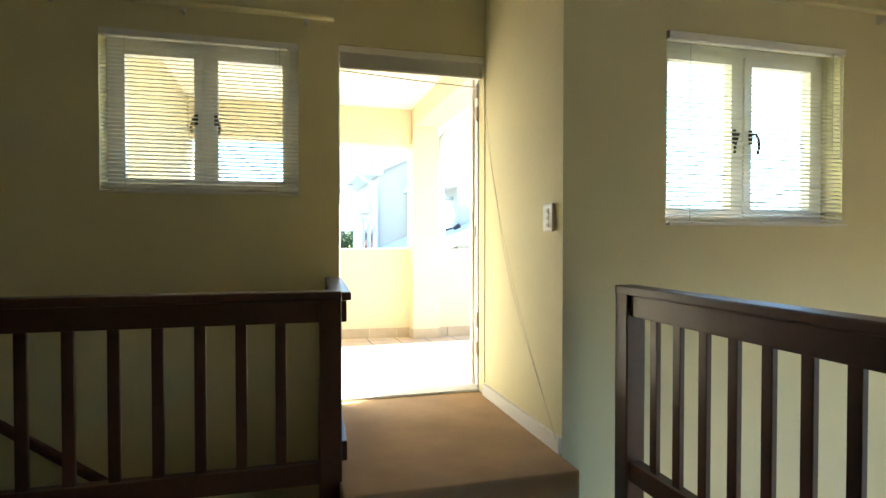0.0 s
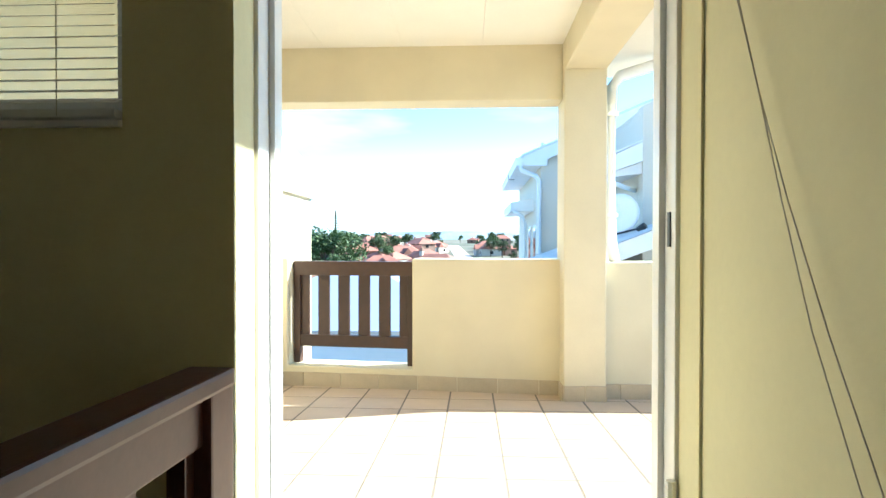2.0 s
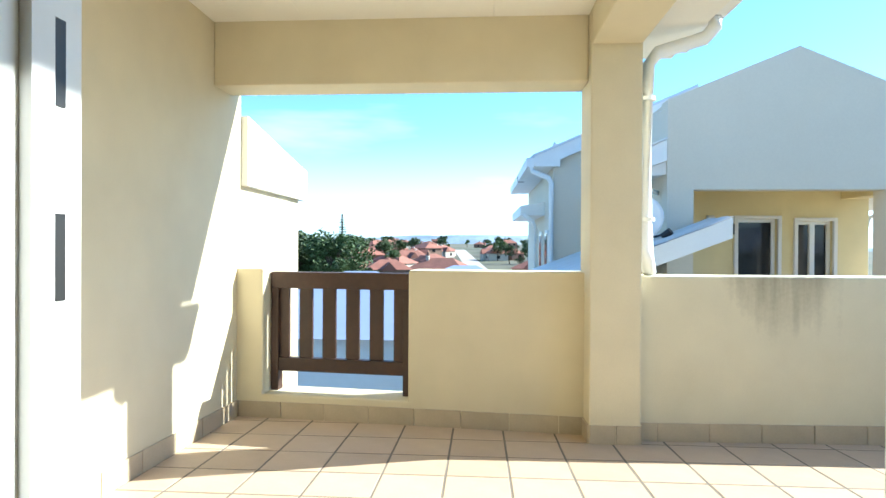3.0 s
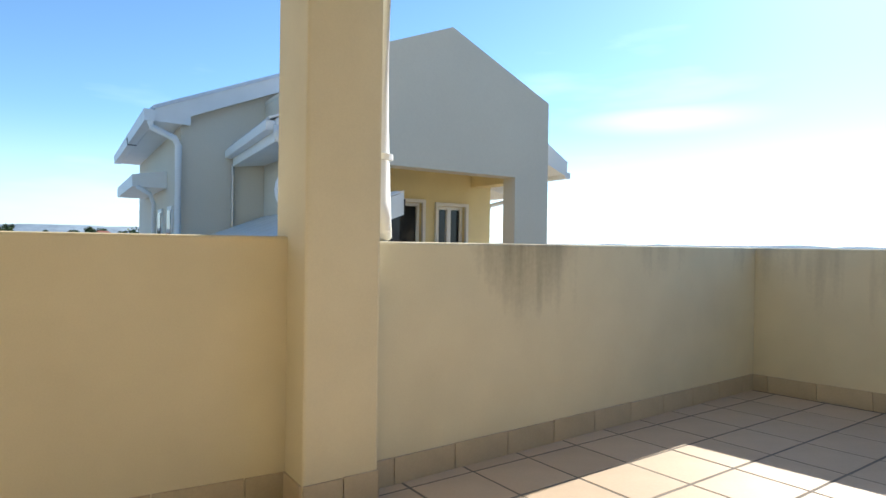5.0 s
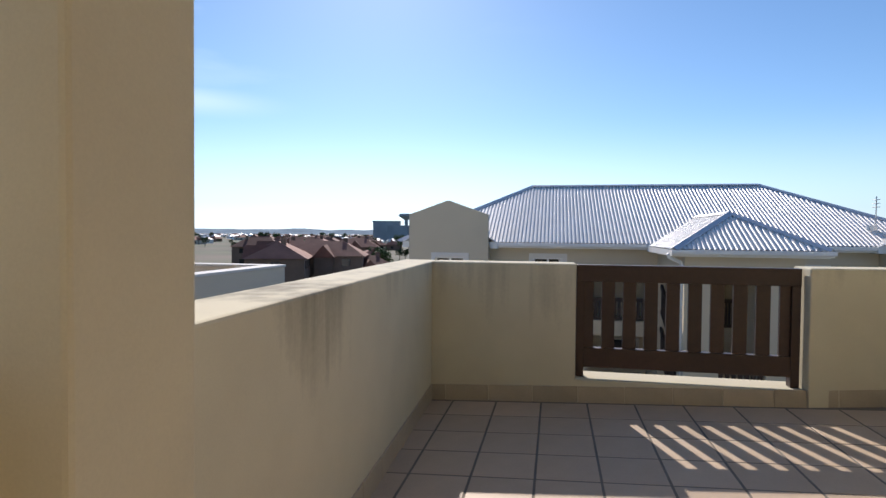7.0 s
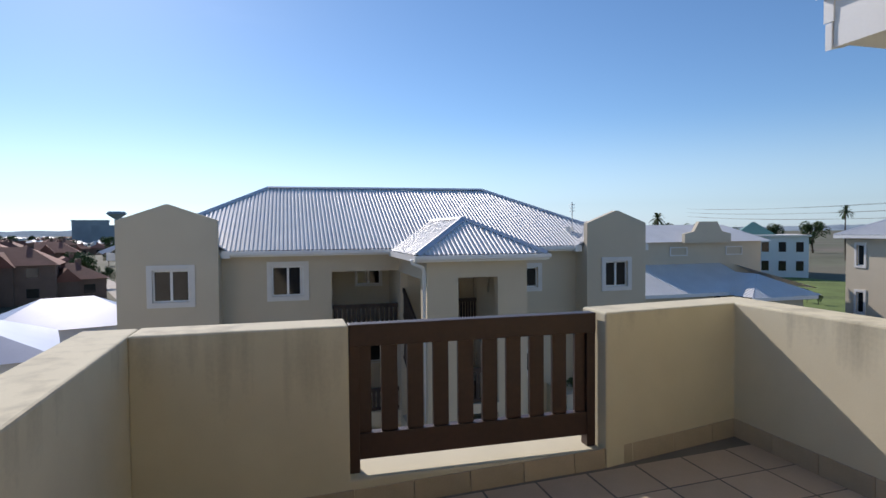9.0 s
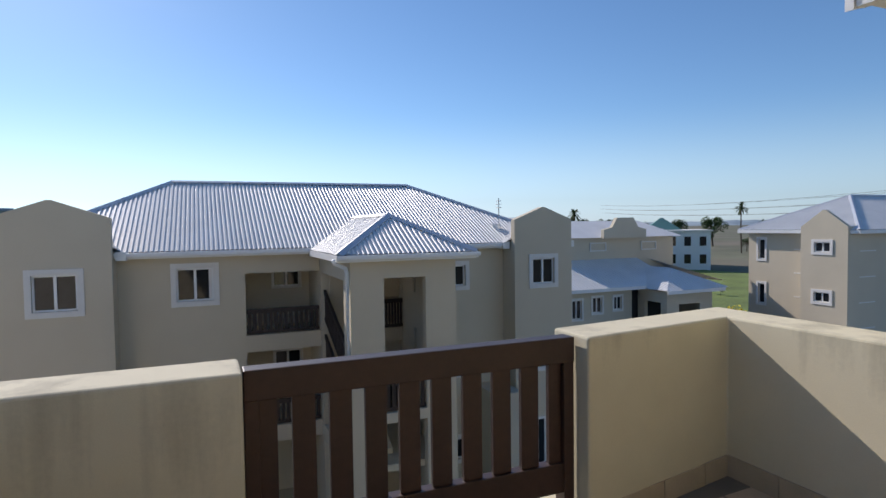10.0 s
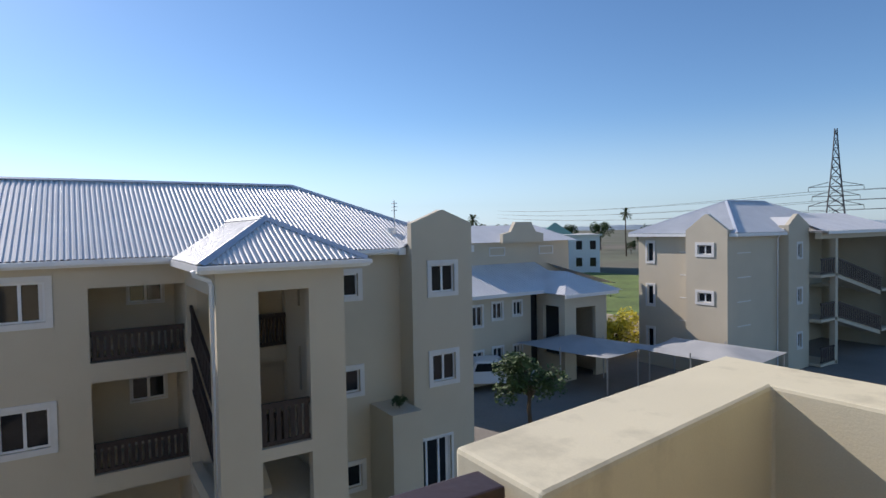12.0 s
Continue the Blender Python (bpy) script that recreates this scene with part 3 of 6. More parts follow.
# the leaf stands folded back against the outer wall
leaf = thing("door_leaf", "white aluminium glazed door folded back outside", "door", (DOOR[1] + 0.026, Y_OUT + 0.004, 0), rz=2)
part("stile", box_bm(0, 0.085, 0, 0.045, Z_W + 0.03, 2.18, bevel=0.004), M_ALU, leaf)
part("stile", box_bm(0.735, 0.82, 0, 0.045, Z_W + 0.03, 2.18, bevel=0.004), M_ALU, leaf)
for a, b in ((Z_W + 0.03, Z_W + 0.20), (1.05, 1.17), (2.08, 2.18)):
    part("rail", box_bm(0.086, 0.734, 0.002, 0.043, a, b, bevel=0.003), M_ALU, leaf)
part("pane", box_bm(0.08, 0.74, 0.018, 0.024, Z_W + 0.2, 1.05), M_GLASS, leaf)
part("pane", box_bm(0.08, 0.74, 0.018, 0.024, 1.17, 2.08), M_GLASS, leaf)
lev = part("handle", box_bm(0.765, 0.79, 0.046, 0.055, 1.0, 1.2, bevel=0.004), M_WHITE, leaf, "white lever handle plate")
part("lever", tube_bm([(0.778, 0.05, 1.13), (0.778, 0.10, 1.13), (0.66, 0.105, 1.13)], 0.009, 8), M_WHITE, lev)


def casement(name, label, x0, x1, y0, z0, z1, blind_y, tilt, parent_side=1):
    """Aluminium window with two sashes in the wall's opening; the frame stands y0..y0+0.05."""
    ob = tagged(new(name), label, "window", kind="structure")
    f = 0.045
    for nm, a in (("frame", (x0, x0 + f, z0, z1)), ("frame", (x1 - f, x1, z0, z1)), ("frame", (x0 + f, x1 - f, z0, z0 + f)), ("frame", (x0 + f, x1 - f, z1 - f, z1))):
        part(nm, box_bm(a[0], a[1], y0, y0 + 0.06, a[2], a[3], bevel=0.003), M_ALU, ob)
    mid = (x0 + x1) / 2
    part("mullion", box_bm(mid - 0.018, mid + 0.018, y0, y0 + 0.06, z0 + f, z1 - f), M_ALU, ob)
    for a, b, hx in ((x0 + f, mid - 0.018, mid - 0.05), (mid + 0.018, x1 - f, mid + 0.05)):
        s = bmesh.new()
        w = 0.042
        for q in ((a, a + w, z0 + f, z1 - f), (b - w, b, z0 + f, z1 - f), (a + w, b - w, z0 + f, z0 + f + w), (a + w, b - w, z1 - f - w, z1 - f)):
            add_box(s, q[0], q[1], y0 - 0.012, y0 + 0.045, q[2], q[3])
        sash = part("sash", s, M_ALU, ob)
        pane = part("pane", box_bm(a + w - 0.005, b - w + 0.005, y0 + 0.012, y0 + 0.018, z0 + f + w - 0.005, z1 - f - w + 0.005), M_GLASS, sash)
        pane.visible_shadow = False
        zc = (z0 + z1) / 2
        lean = 1 if hx > mid else -1
        hb = box_bm(hx - 0.009, hx + 0.009, y0 - 0.024, y0 - 0.012, zc - 0.035, zc + 0.035, bevel=0.003)
        add_tube(hb, [(hx, y0 - 0.020, zc + 0.01), (hx, y0 - 0.048, zc + 0.012), (hx + lean * 0.012, y0 - 0.054, zc - 0.01), (hx + lean * 0.022, y0 - 0.050, zc - 0.05), (hx + lean * 0.018, y0 - 0.044, zc - 0.085)], 0.007, 8)
        part("handle", hb, M_BLACK, sash, "black plastic window handle")
    part("window_sill", box_bm(x0 - 0.0, x1 + 0.0, y0 - 0.15, y0, z0 - 0.0, z0 + 0.012), M_TRIM, ob)
    bl = thing("venetian_blind", "white slatted venetian blind lowered over the window", "blind", group="window blinds")
    part("head_rail", box_bm(x0 + 0.005, x1 - 0.005, blind_y - 0.02, blind_y + 0.02, z1 - 0.036, z1 - 0.002, bevel=0.003), M_SLAT, bl)
    part("bottom_rail", box_bm(x0 + 0.008, x1 - 0.008, blind_y - 0.014, blind_y + 0.014, z0 + 0.018, z0 + 0.034, bevel=0.003), M_SLAT, bl)
    zz, me = z0 + 0.05, None
    while zz < z1 - 0.045:
        if me is None:
            s = box_bm(x0 + 0.008, x1 - 0.008, -0.0125, 0.0125, -0.0006, 0.0006)
            sl = part("slat", s, M_SLAT, bl)
            me = sl.data
        else:
            sl = new("slat", me)
            sl.parent = bl
        sl.matrix_basis = pose(0, blind_y, zz, tilt + random.uniform(-1.5, 1.5))
        zz += 0.0205
    for cx in (x0 + 0.12, x1 - 0.12):
        part("ladder_cord", tube_bm([(cx, blind_y - 0.014, z0 + 0.02), (cx, blind_y - 0.014, z1 - 0.03)], 0.0012, 5), M_CORD, bl)
    part("wand", tube_bm([(x1 - 0.055, blind_y - 0.03, z1 - 0.04), (x1 - 0.05, blind_y - 0.032, z1 - 0.55)], 0.004, 7), M_PLASTIC, bl)
    part("pull_cord", tube_bm([(x1 - 0.10, blind_y - 0.03, z1 - 0.04), (x1 - 0.10, blind_y - 0.032, z1 - 0.50), (x1 - 0.10, blind_y - 0.032, z1 - 0.53)], 0.002, 5), M_CORD, bl)
    return ob


casement("window_1", "white aluminium two-sash window", WIN_L[0], WIN_L[1], Y_OUT - 0.10, WIN_L[2], WIN_L[3], Y_IN + 0.002, 22)
casement("window_2", "white aluminium two-sash window above the stairs", WIN_R[0], WIN_R[1], Y_R + 0.12, WIN_R[2], WIN_R[3], Y_R + 0.002, 22)

# blind pulled up over the door, with its cords
db = thing("raised_blind", "venetian blind pulled up into a dark bundle over the door", "blind")
part("head_rail", box_bm(DOOR[0] + 0.004, DOOR[1] - 0.002, Y_IN + 0.005, Y_IN + 0.05, 2.180, 2.219, bevel=0.003), M_SLAT, db)
for k in range(26):
    z = 2.108 + k * 0.0027
    part("slat", box_bm(DOOR[0] + 0.008 + random.uniform(0, 0.004), DOOR[1] - 0.008, Y_IN + 0.012 + random.uniform(0, 0.003), Y_IN + 0.040, z, z + 0.0012), M_SLAT, db)
part("bottom_rail", box_bm(DOOR[0] + 0.008, DOOR[1] - 0.008, Y_IN + 0.012, Y_IN + 0.042, 2.092, 2.106, bevel=0.003), M_SLAT, db)
part("slat", tube_bm([(DOOR[0] + 0.01, Y_IN + 0.025, 2.082), (0.56, Y_IN + 0.025, 2.058), (DOOR[1] - 0.02, Y_IN + 0.025, 2.04)], 0.004, 6), M_SLAT, db)
cord_pts = [(DOOR[1] - 0.03, Y_IN + 0.01, 2.17)]
for k in range(1, 13):
    s = k / 12
    cord_pts.append((X_S - 0.010 - 0.004 * math.sin(s * 3.1), Y_IN - 0.02 - 0.95 * s ** 1.75, 2.17 - 1.91 * s))
part("pull_cord", tube_bm(cord_pts, 0.0011, 5), M_CORD, db, "thin grey pull cord hanging slack")
part("pull_cord", tube_bm([(p[0] - 0.004, p[1] + 0.012 + 0.02 * math.sin(i), p[2]) for i, p in enumerate(cord_pts)], 0.001, 5), M_CORD, db)

# light switch, skirting boards, curtain rods
sw = thing("light_switch", "white three-gang light switch plate on the wall", "switch")
part("plate", box_bm(X_S - 0.016, X_S - 0.0005, 2.430, 2.530, 1.222, 1.348, bevel=0.009), M_PLASTIC, sw)
for k in range(3):
    rk = part("rocker", box_bm(X_S - 0.021, X_S - 0.014, 2.465, 2.495, 1.241 + k * 0.031, 1.263 + k * 0.031, bevel=0.002), M_PLASTIC, sw)
    part("mark", tube_bm([(X_S - 0.0225, 2.480, 1.252 + k * 0.031), (X_S - 0.0205, 2.480, 1.252 + k * 0.031)], 0.0045, 8), M_CORD, rk)
sw.matrix_world = pose(0.006, -0.016, -0.050)
structure("baseboard", prism_bm([(X_S, Y_IN - 0.001), (X_S - 0.016, Y_IN - 0.001), (X_S - 0.010, Y_R + 0.001), (X_S + 0.007, Y_R + 0.001)], "z", Z_W, Z_W + 0.07), M_TRIM, "white painted skirting board", "baseboard")


def rod(label, x0, x1, y, z, n):
    ob = thing("curtain_rod", label, "curtain rod", group="curtain rods")
    part("pole", tube_bm([(x0, y - 0.07, z), (x1, y - 0.07, z)], 0.014, 10), M_INWALL, ob, smooth=True)
    for k in range(n):
        x = x0 + 0.15 + (x1 - x0 - 0.3) * k / max(1, n - 1)
        part("bracket", box_bm(x - 0.008, x + 0.008, y - 0.075, y, z - 0.03, z + 0.016), M_TRIM, ob)
    return ob


rod("cream painted curtain rod above the window", -1.42, 0.10, Y_IN, 2.33, 3)
rod("cream painted curtain rod above the stair window", 1.40, 2.9, Y_R, 2.26, 2)

# ---- materials of the surroundings ----
M_REDROOF = material("terracotta_roof_tiles", (0.26, 0.105, 0.07), 0.85, vary=0.25, scale=0.4, fine=6, bump=0.3, bump_dist=0.03, per_object=0.25)
M_BRICK = material("brown_face_brick", (0.22, 0.135, 0.095), 0.9, vary=0.2, scale=0.5, fine=8, bump=0.2, per_object=0.2)
M_PALEWALL = material("pale_house_wall", (0.50, 0.45, 0.37), 0.9, vary=0.1, scale=0.5, fine=10, per_object=0.15)
M_ASPHALT = material("grey_paved_yard", (0.235, 0.21, 0.18), 0.9, vary=0.2, scale=0.3, fine=12, bump=0.2)
M_ROAD = material("pale_concrete_road", (0.42, 0.38, 0.32), 0.9, vary=0.12, scale=0.1, fine=4)
M_LAND = material("far_grassland", (0.10, 0.105, 0.06), 0.95, vary=0.45, scale=0.02, fine=0.25, bump=0.0, stain=(0.17, 0.14, 0.10), stain_scale=0.012, stain_at=(0.45, 0.7))
M_GRASS = material("green_grass", (0.13, 0.18, 0.04), 0.95, vary=0.4, scale=0.15, fine=2.5, bump=0.4, bump_dist=0.1)
M_LEAF = material("green_leaves", (0.055, 0.095, 0.028), 0.7, vary=0.5, scale=1.5, fine=9, bump=0.0, per_object=0.35)
M_YLEAF = material("yellow_green_leaves", (0.60, 0.54, 0.06), 0.7, vary=0.35, scale=2.0, fine=9, bump=0.0)
M_BARK = material("brown_bark", (0.10, 0.075, 0.05), 0.95, vary=0.3, fine=20, bump=0.6)
# distance haze painted as a pale blue base colour, for hills and skyline
M_HAZE = material("distance_haze_blue", (0.27, 0.335, 0.38), 1.0, vary=0.25, scale=0.01, fine=0.08, bump=0.0, spec=0.0)
# metal sheet with the blue of reflected sky put into its base colour
M_BLUEROOF = material("sky_tinted_metal_sheet", (0.30, 0.36, 0.50), 0.4, metal=0.15, vary=0.06, scale=0.8, fine=12, bump=0.05)
M_NGREY = material("pale_grey_plaster", (0.66, 0.60, 0.49), 0.9, vary=0.05, scale=0.6, fine=40, bump=0.2)
M_SAIL = material("grey_shade_cloth", (0.42, 0.42, 0.41), 0.9, vary=0.12, scale=0.8, fine=60)
M_CARPAINT = material("white_car_paint", (0.80, 0.80, 0.80), 0.15, vary=0.02, bump=0.0)
M_TYRE = material("black_rubber", (0.02, 0.02, 0.02), 0.8)
M_TEAL = material("green_metal_roof", (0.10, 0.24, 0.22), 0.6, vary=0.1)
M_WHITEWALL = material("white_painted_wall", (0.78, 0.78, 0.77), 0.85, vary=0.05, scale=0.3, fine=5)
M_YELLOW = material("pale_yellow_plaster", (0.72, 0.60, 0.33), 0.9, vary=0.05)
M_DISH = material("white_dish_enamel", (0.78, 0.79, 0.80), 0.5, vary=0.04)
M_PYLON = material("dark_weathered_steel", (0.09, 0.09, 0.095), 0.6, metal=0.3, vary=0.2)
M_DECK = material("dark_stained_rail", (0.04, 0.025, 0.02), 0.6, vary=0.3)

# ---- ground, road, grass, hills ----
gb = bmesh.new()
vs = [gb.verts.new(p) for p in ((-4000, -4000, GROUND), (4500, -4000, GROUND), (4500, 4000, GROUND), (-4000, 4000, GROUND))]
gb.faces.new(vs)
structure("ground", gb, M_LAND, "dry grassland reaching to the horizon", "ground")
structure("yard", box_bm(-20, 60, -60, 30, GROUND, GROUND + 0.02), M_ASPHALT, "grey paved yard between the apartment blocks", "pavement")
structure("lawn", box_bm(44, 100, -85, -33, GROUND + 0.02, GROUND + 0.06), M_GRASS, "green overgrown grass field", "grass")
structure("road", prism_bm([(70, 22), (76, 22), (560, 190), (552, 196)], "z", GROUND, GROUND + 0.05), M_ROAD, "pale straight road running into the distance", "road")
rn = bmesh.new()
rn.faces.new([rn.verts.new(p) for p in ((2, 96, GROUND + 0.1), (8, 96, GROUND + 0.1), (-10, 420, GROUND + 6.6), (-18, 420, GROUND + 6.6))])
structure("road_north", rn, M_ROAD, "pale road among distant houses", "road")


def rise(y):
    """Height of the northern suburb's slope above the flat land."""
    return max(0.0, 0.02 * (min(y, 700) - 95))


slope_bm = bmesh.new()
add_prism(slope_bm, [(95, GROUND - 1), (95, GROUND + 0.005), (700, GROUND + 12.1), (900, GROUND - 1)], "x", -420, 112)
structure("north_slope", slope_bm, M_LAND, "gentle dry slope under the northern suburb", "ground")


def hills(name, bearing0, bearing1, dist, height, seed, mat, label):
    bm = bmesh.new()
    rnd = random.Random(seed)
    n = 90
    top, low = [], []
    h = height
    for i in range(n + 1):
        a = radians(bearing0 + (bearing1 - bearing0) * i / n)
        h += rnd.uniform(-0.12, 0.12) * height
        h = min(max(h, height * 0.5), height * 1.4) * min(1.0, 0.25 + i / 14, 0.25 + (n - i) / 14)
        d = dist * (1 + 0.04 * math.sin(i * 0.35 + seed))
        low.append(bm.verts.new((math.sin(a) * d * 0.9, math.cos(a) * d * 0.9, GROUND - 1)))
        top.append(bm.verts.new((math.sin(a) * d, math.cos(a) * d, GROUND + h)))
    back = [bm.verts.new((v.co.x * 1.12, v.co.y * 1.12, GROUND - 1)) for v in top]
    for i in range(n):
        bm.faces.new((low[i], low[i + 1], top[i + 1], top[i]))
        bm.faces.new((top[i], top[i + 1], back[i + 1], back[i]))
    return structure(name, bm, mat, label, "hills")


# far ridges; their blue is air haze put into the colour
hills("backdrop_hills", -70, 38, 2600, 42, 3, M_HAZE, "low hazy blue hills on the horizon")
hills("backdrop_hills_east", 28, 130, 3000, 40, 8, M_HAZE, "low hazy ridge on the horizon")
hills("backdrop_hills_south", 125, 190, 2200, 26, 5, M_HAZE, "low wooded ridge in haze-blue colour on the horizon")


# ---- corrugated roofs ----
def add_corrugated(bm, origin, u_dir, v_dir, poly, pitch=0.20, height=0.030):
    """Ribbed sheet over a convex polygon of (u, v) places; the ribs run up the slope."""
    o, ud, vd = Vector(origin), Vector(u_dir).normalized(), Vector(v_dir).normalized()
    nrm = ud.cross(vd)
    if nrm.z < 0:
        nrm = -nrm

    def span(u):
        vv = []
        for (a, b), (c, d) in zip(poly, poly[1:] + poly[:1]):
            if min(a, c) - 1e-9 <= u <= max(a, c) + 1e-9 and abs(c - a) > 1e-9:
                vv.append(b + (d - b) * (u - a) / (c - a))
        return (min(vv), max(vv)) if vv else (0, 0)
    u0, u1 = min(p[0] for p in poly), max(p[0] for p in poly)
    steps = []
    u = u0
    while u < u1:
        for f, hh in ((0, 0), (0.3, 0), (0.45, 1), (0.85, 1), (1.0, 0)):
            if u + f * pitch < u1:
                steps.append((u + f * pitch, hh * height))
        u += pitch
    steps.append((u1, 0))
    prev = None
    for uu, hh in steps:
        a, b = span(min(max(uu, u0 + 1e-6), u1 - 1e-6))
        cur = [bm.verts.new(o + ud * uu + vd * v + nrm * hh) for v in (a, b)]
        if prev:
            try:
                bm.faces.new((prev[0], cur[0], cur[1], prev[1]))
            except ValueError:
                pass
        prev = cur


def slope_sheet(bm, pts, pitch=0.13, height=0.022):
    """pts: 3D corners of a roof plane, the first two along its eave."""
    p = [Vector(q) for q in pts]
    ud = (p[1] - p[0]).normalized()
    nn = ud.cross(p[2] - p[0]).normalized()
    vd = nn.cross(ud)
    if vd.z < 0:
        vd = -vd
    add_corrugated(bm, p[0], ud, vd, [((q - p[0]).dot(ud), (q - p[0]).dot(vd)) for q in p], pitch, height)


def capping(bm, a, b, w=0.14, t=0.03):
    """Folded ridge or hip capping between two points."""
    a, b = Vector(a), Vector(b)
    d = (b - a).normalized()
    side = d.cross(Vector((0, 0, 1))).normalized() * w
    up = Vector((0, 0, t + 0.035))
    lo = Vector((0, 0, -0.02))
    ring = [[p - side + lo, p - side * 0.9 + lo + Vector((0, 0, 0.02)), p + up, p + side * 0.9 + lo + Vector((0, 0, 0.02)), p + side + lo] for p in (a, b)]
    v = [[bm.verts.new(q) for q in r] for r in ring]
    for k in range(4):
        bm.faces.new((v[0][k], v[1][k], v[1][k + 1], v[0][k + 1]))


def facade_window(parent, axis, plane, out, u0, u1, z0, z1, leaves=2, surround=0.15, curtains=False):
    """Window in an opening: plaster surround standing proud, frame, dark panes. out: which way is outside (+1 or -1)."""
    def bx(bm, a, b, w0, w1, c, d):
        lo, hi = sorted((plane + out * w0, plane + out * w1))
        add_box(bm, *((a, b, lo, hi, c, d) if axis == "x" else (lo, hi, a, b, c, d)))
    s = bmesh.new()
    bx(s, u0 - surround, u0, 0.0, 0.045, z0 - surround, z1 + surround)
    bx(s, u1, u1 + surround, 0.0, 0.045, z0 - surround, z1 + surround)
    bx(s, u0, u1, 0.0, 0.045, z0 - surround, z0)
    bx(s, u0, u1, 0.0, 0.045, z1, z1 + surround)
    w = part("window", s, M_TRIM, parent, "window with a raised white surround")
    f = bmesh.new()
    g = 0.05
    bx(f, u0, u0 + g, -0.12, -0.06, z0, z1)
    bx(f, u1 - g, u1, -0.12, -0.06, z0, z1)
    bx(f, u0 + g, u1 - g, -0.12, -0.06, z0, z0 + g)
    bx(f, u0 + g, u1 - g, -0.12, -0.06, z1 - g, z1)
    for k in range(1, leaves):
        c = u0 + (u1 - u0) * k / leaves
        bx(f, c - 0.035, c + 0.035, -0.12, -0.06, z0 + g, z1 - g)
    part("frame", f, M_ALU, w)
    for k in range(leaves):
        a, b = u0 + (u1 - u0) * k / leaves, u0 + (u1 - u0) * (k + 1) / leaves
        p = bmesh.new()
        bx(p, a + g, b - g, -0.10, -0.09, z0 + g, z1 - g)
        part("pane", p, M_PANE, w)
    if curtains:
        c = bmesh.new()
        bx(c, u0 + g, u0 + (u1 - u0) * 0.13, -0.088, -0.085, z0 + g, z1 - g)
        part("curtain", c, M_TRIM, w, "pale curtain behind the glass")
    return w


def picket_rail(parent, axis, at, u0, u1, z0, z1, n, slope=0.0):
    """Dark balcony rail with flat boards; slope: rise along it, for stairs."""
    b = bmesh.new()
    def q(u, z):
        return (u, z + slope * (u - u0))
    def bar(za, zb, t):
        p = [q(u0, za), q(u1, za), q(u1, zb), q(u0, zb)]
        add_prism(b, p, "y" if axis == "x" else "x", at - t, at + t)
    bar(z1 - 0.13, z1, 0.04)
    bar(z0, z0 + 0.1, 0.03)
    step = (u1 - u0) / n
    for k in range(n):
        a = u0 + step * (k + 0.18)
        c = u0 + step * (k + 0.82)
        p = [q(a, z0 + 0.1), q(c, z0 + 0.1), q(c, z1 - 0.13), q(a, z1 - 0.13)]
        add_prism(b, p, "y" if axis == "x" else "x", at - 0.015, at + 0.015)
    return part("balcony_rail", b, M_DECK, parent, "dark timber balcony rail")


# ---- the apartment block across the yard ----
S = 2.95
XM, XG, XP = 20.7, 19.85, 16.6
apt = thing("apartment_building", "three-storey grey-beige apartment block with a corrugated metal roof", "building", (0, 0, 0))
holes = []
wins_m = []
SM = 3.05
for k in range(3):
    dz = -SM * k
    holes.append((2.44, 4.66, (-1.70, -4.55, GROUND)[k], (0.19, -2.20, -5.05)[k]))
    wins_m.append((5.54, 6.54, -0.55 + dz, 0.41 + dz, 2))
    wins_m.append((-2.62, -1.6, -0.55 + dz, 0.17 + dz, 2))
wall("wall", "y", XM, XM + 0.25, -6.35, 10.8, GROUND, 0.85, holes + [w[:4] for w in wins_m], M_GREY, "", apt)
wall("wall", "x", -6.35, -6.1, XM + 0.25, 29.2, GROUND, 0.85, [], M_GREY, "", apt)
wall("wall", "x", 10.55, 10.8, XM + 0.25, 29.2, GROUND, 0.85, [], M_GREY, "", apt)
wall("wall", "y", 29.2, 29.45, -6.35, 10.8, GROUND, 0.85, [], M_GREY, "", apt)
for i, w in enumerate(wins_m):
    facade_window(apt, "y", XM, -1, *w, curtains=(i == 0))
# recessed balconies: floors, back wall with a window, rails
for k in range(3):
    dz = -2.86 * k
    part("balcony_floor", box_bm(XM + 0.26, XM + 2.2, 2.2, 5.0, -2.0 + dz, -1.75 + dz), M_GREY, apt)
    if k < 2:
        picket_rail(apt, "y", XM + 0.13, 2.46, 4.64, -1.68 + dz, -0.92 + dz, 14)
        facade_window(apt, "y", XM + 2.0, -1, 2.75, 3.65, -0.45 + dz, 0.22 + dz, surround=0.05)
wall("wall", "y", XM + 2.0, XM + 2.2, 2.2, 5.0, GROUND, 0.85, [(2.75, 3.65, -0.45, 0.22), (2.75, 3.65, -0.45 - 2.86, 0.22 - 2.86)], M_GREY, "", apt)
wall("wall", "x", 4.66, 4.91, XM + 0.25, XM + 2.0, GROUND, 0.85, [], M_GREY, "", apt)
wall("wall", "x", 2.19, 2.44, XM + 0.25, XM + 2.0, GROUND, 0.85, [], M_GREY, "", apt)
# solid black fill in place of shaded rooms
part("unlit_core", box_bm(XM + 2.4, 28.9, -5.9, 10.4, GROUND, 0.7), M_UNLIT, apt)


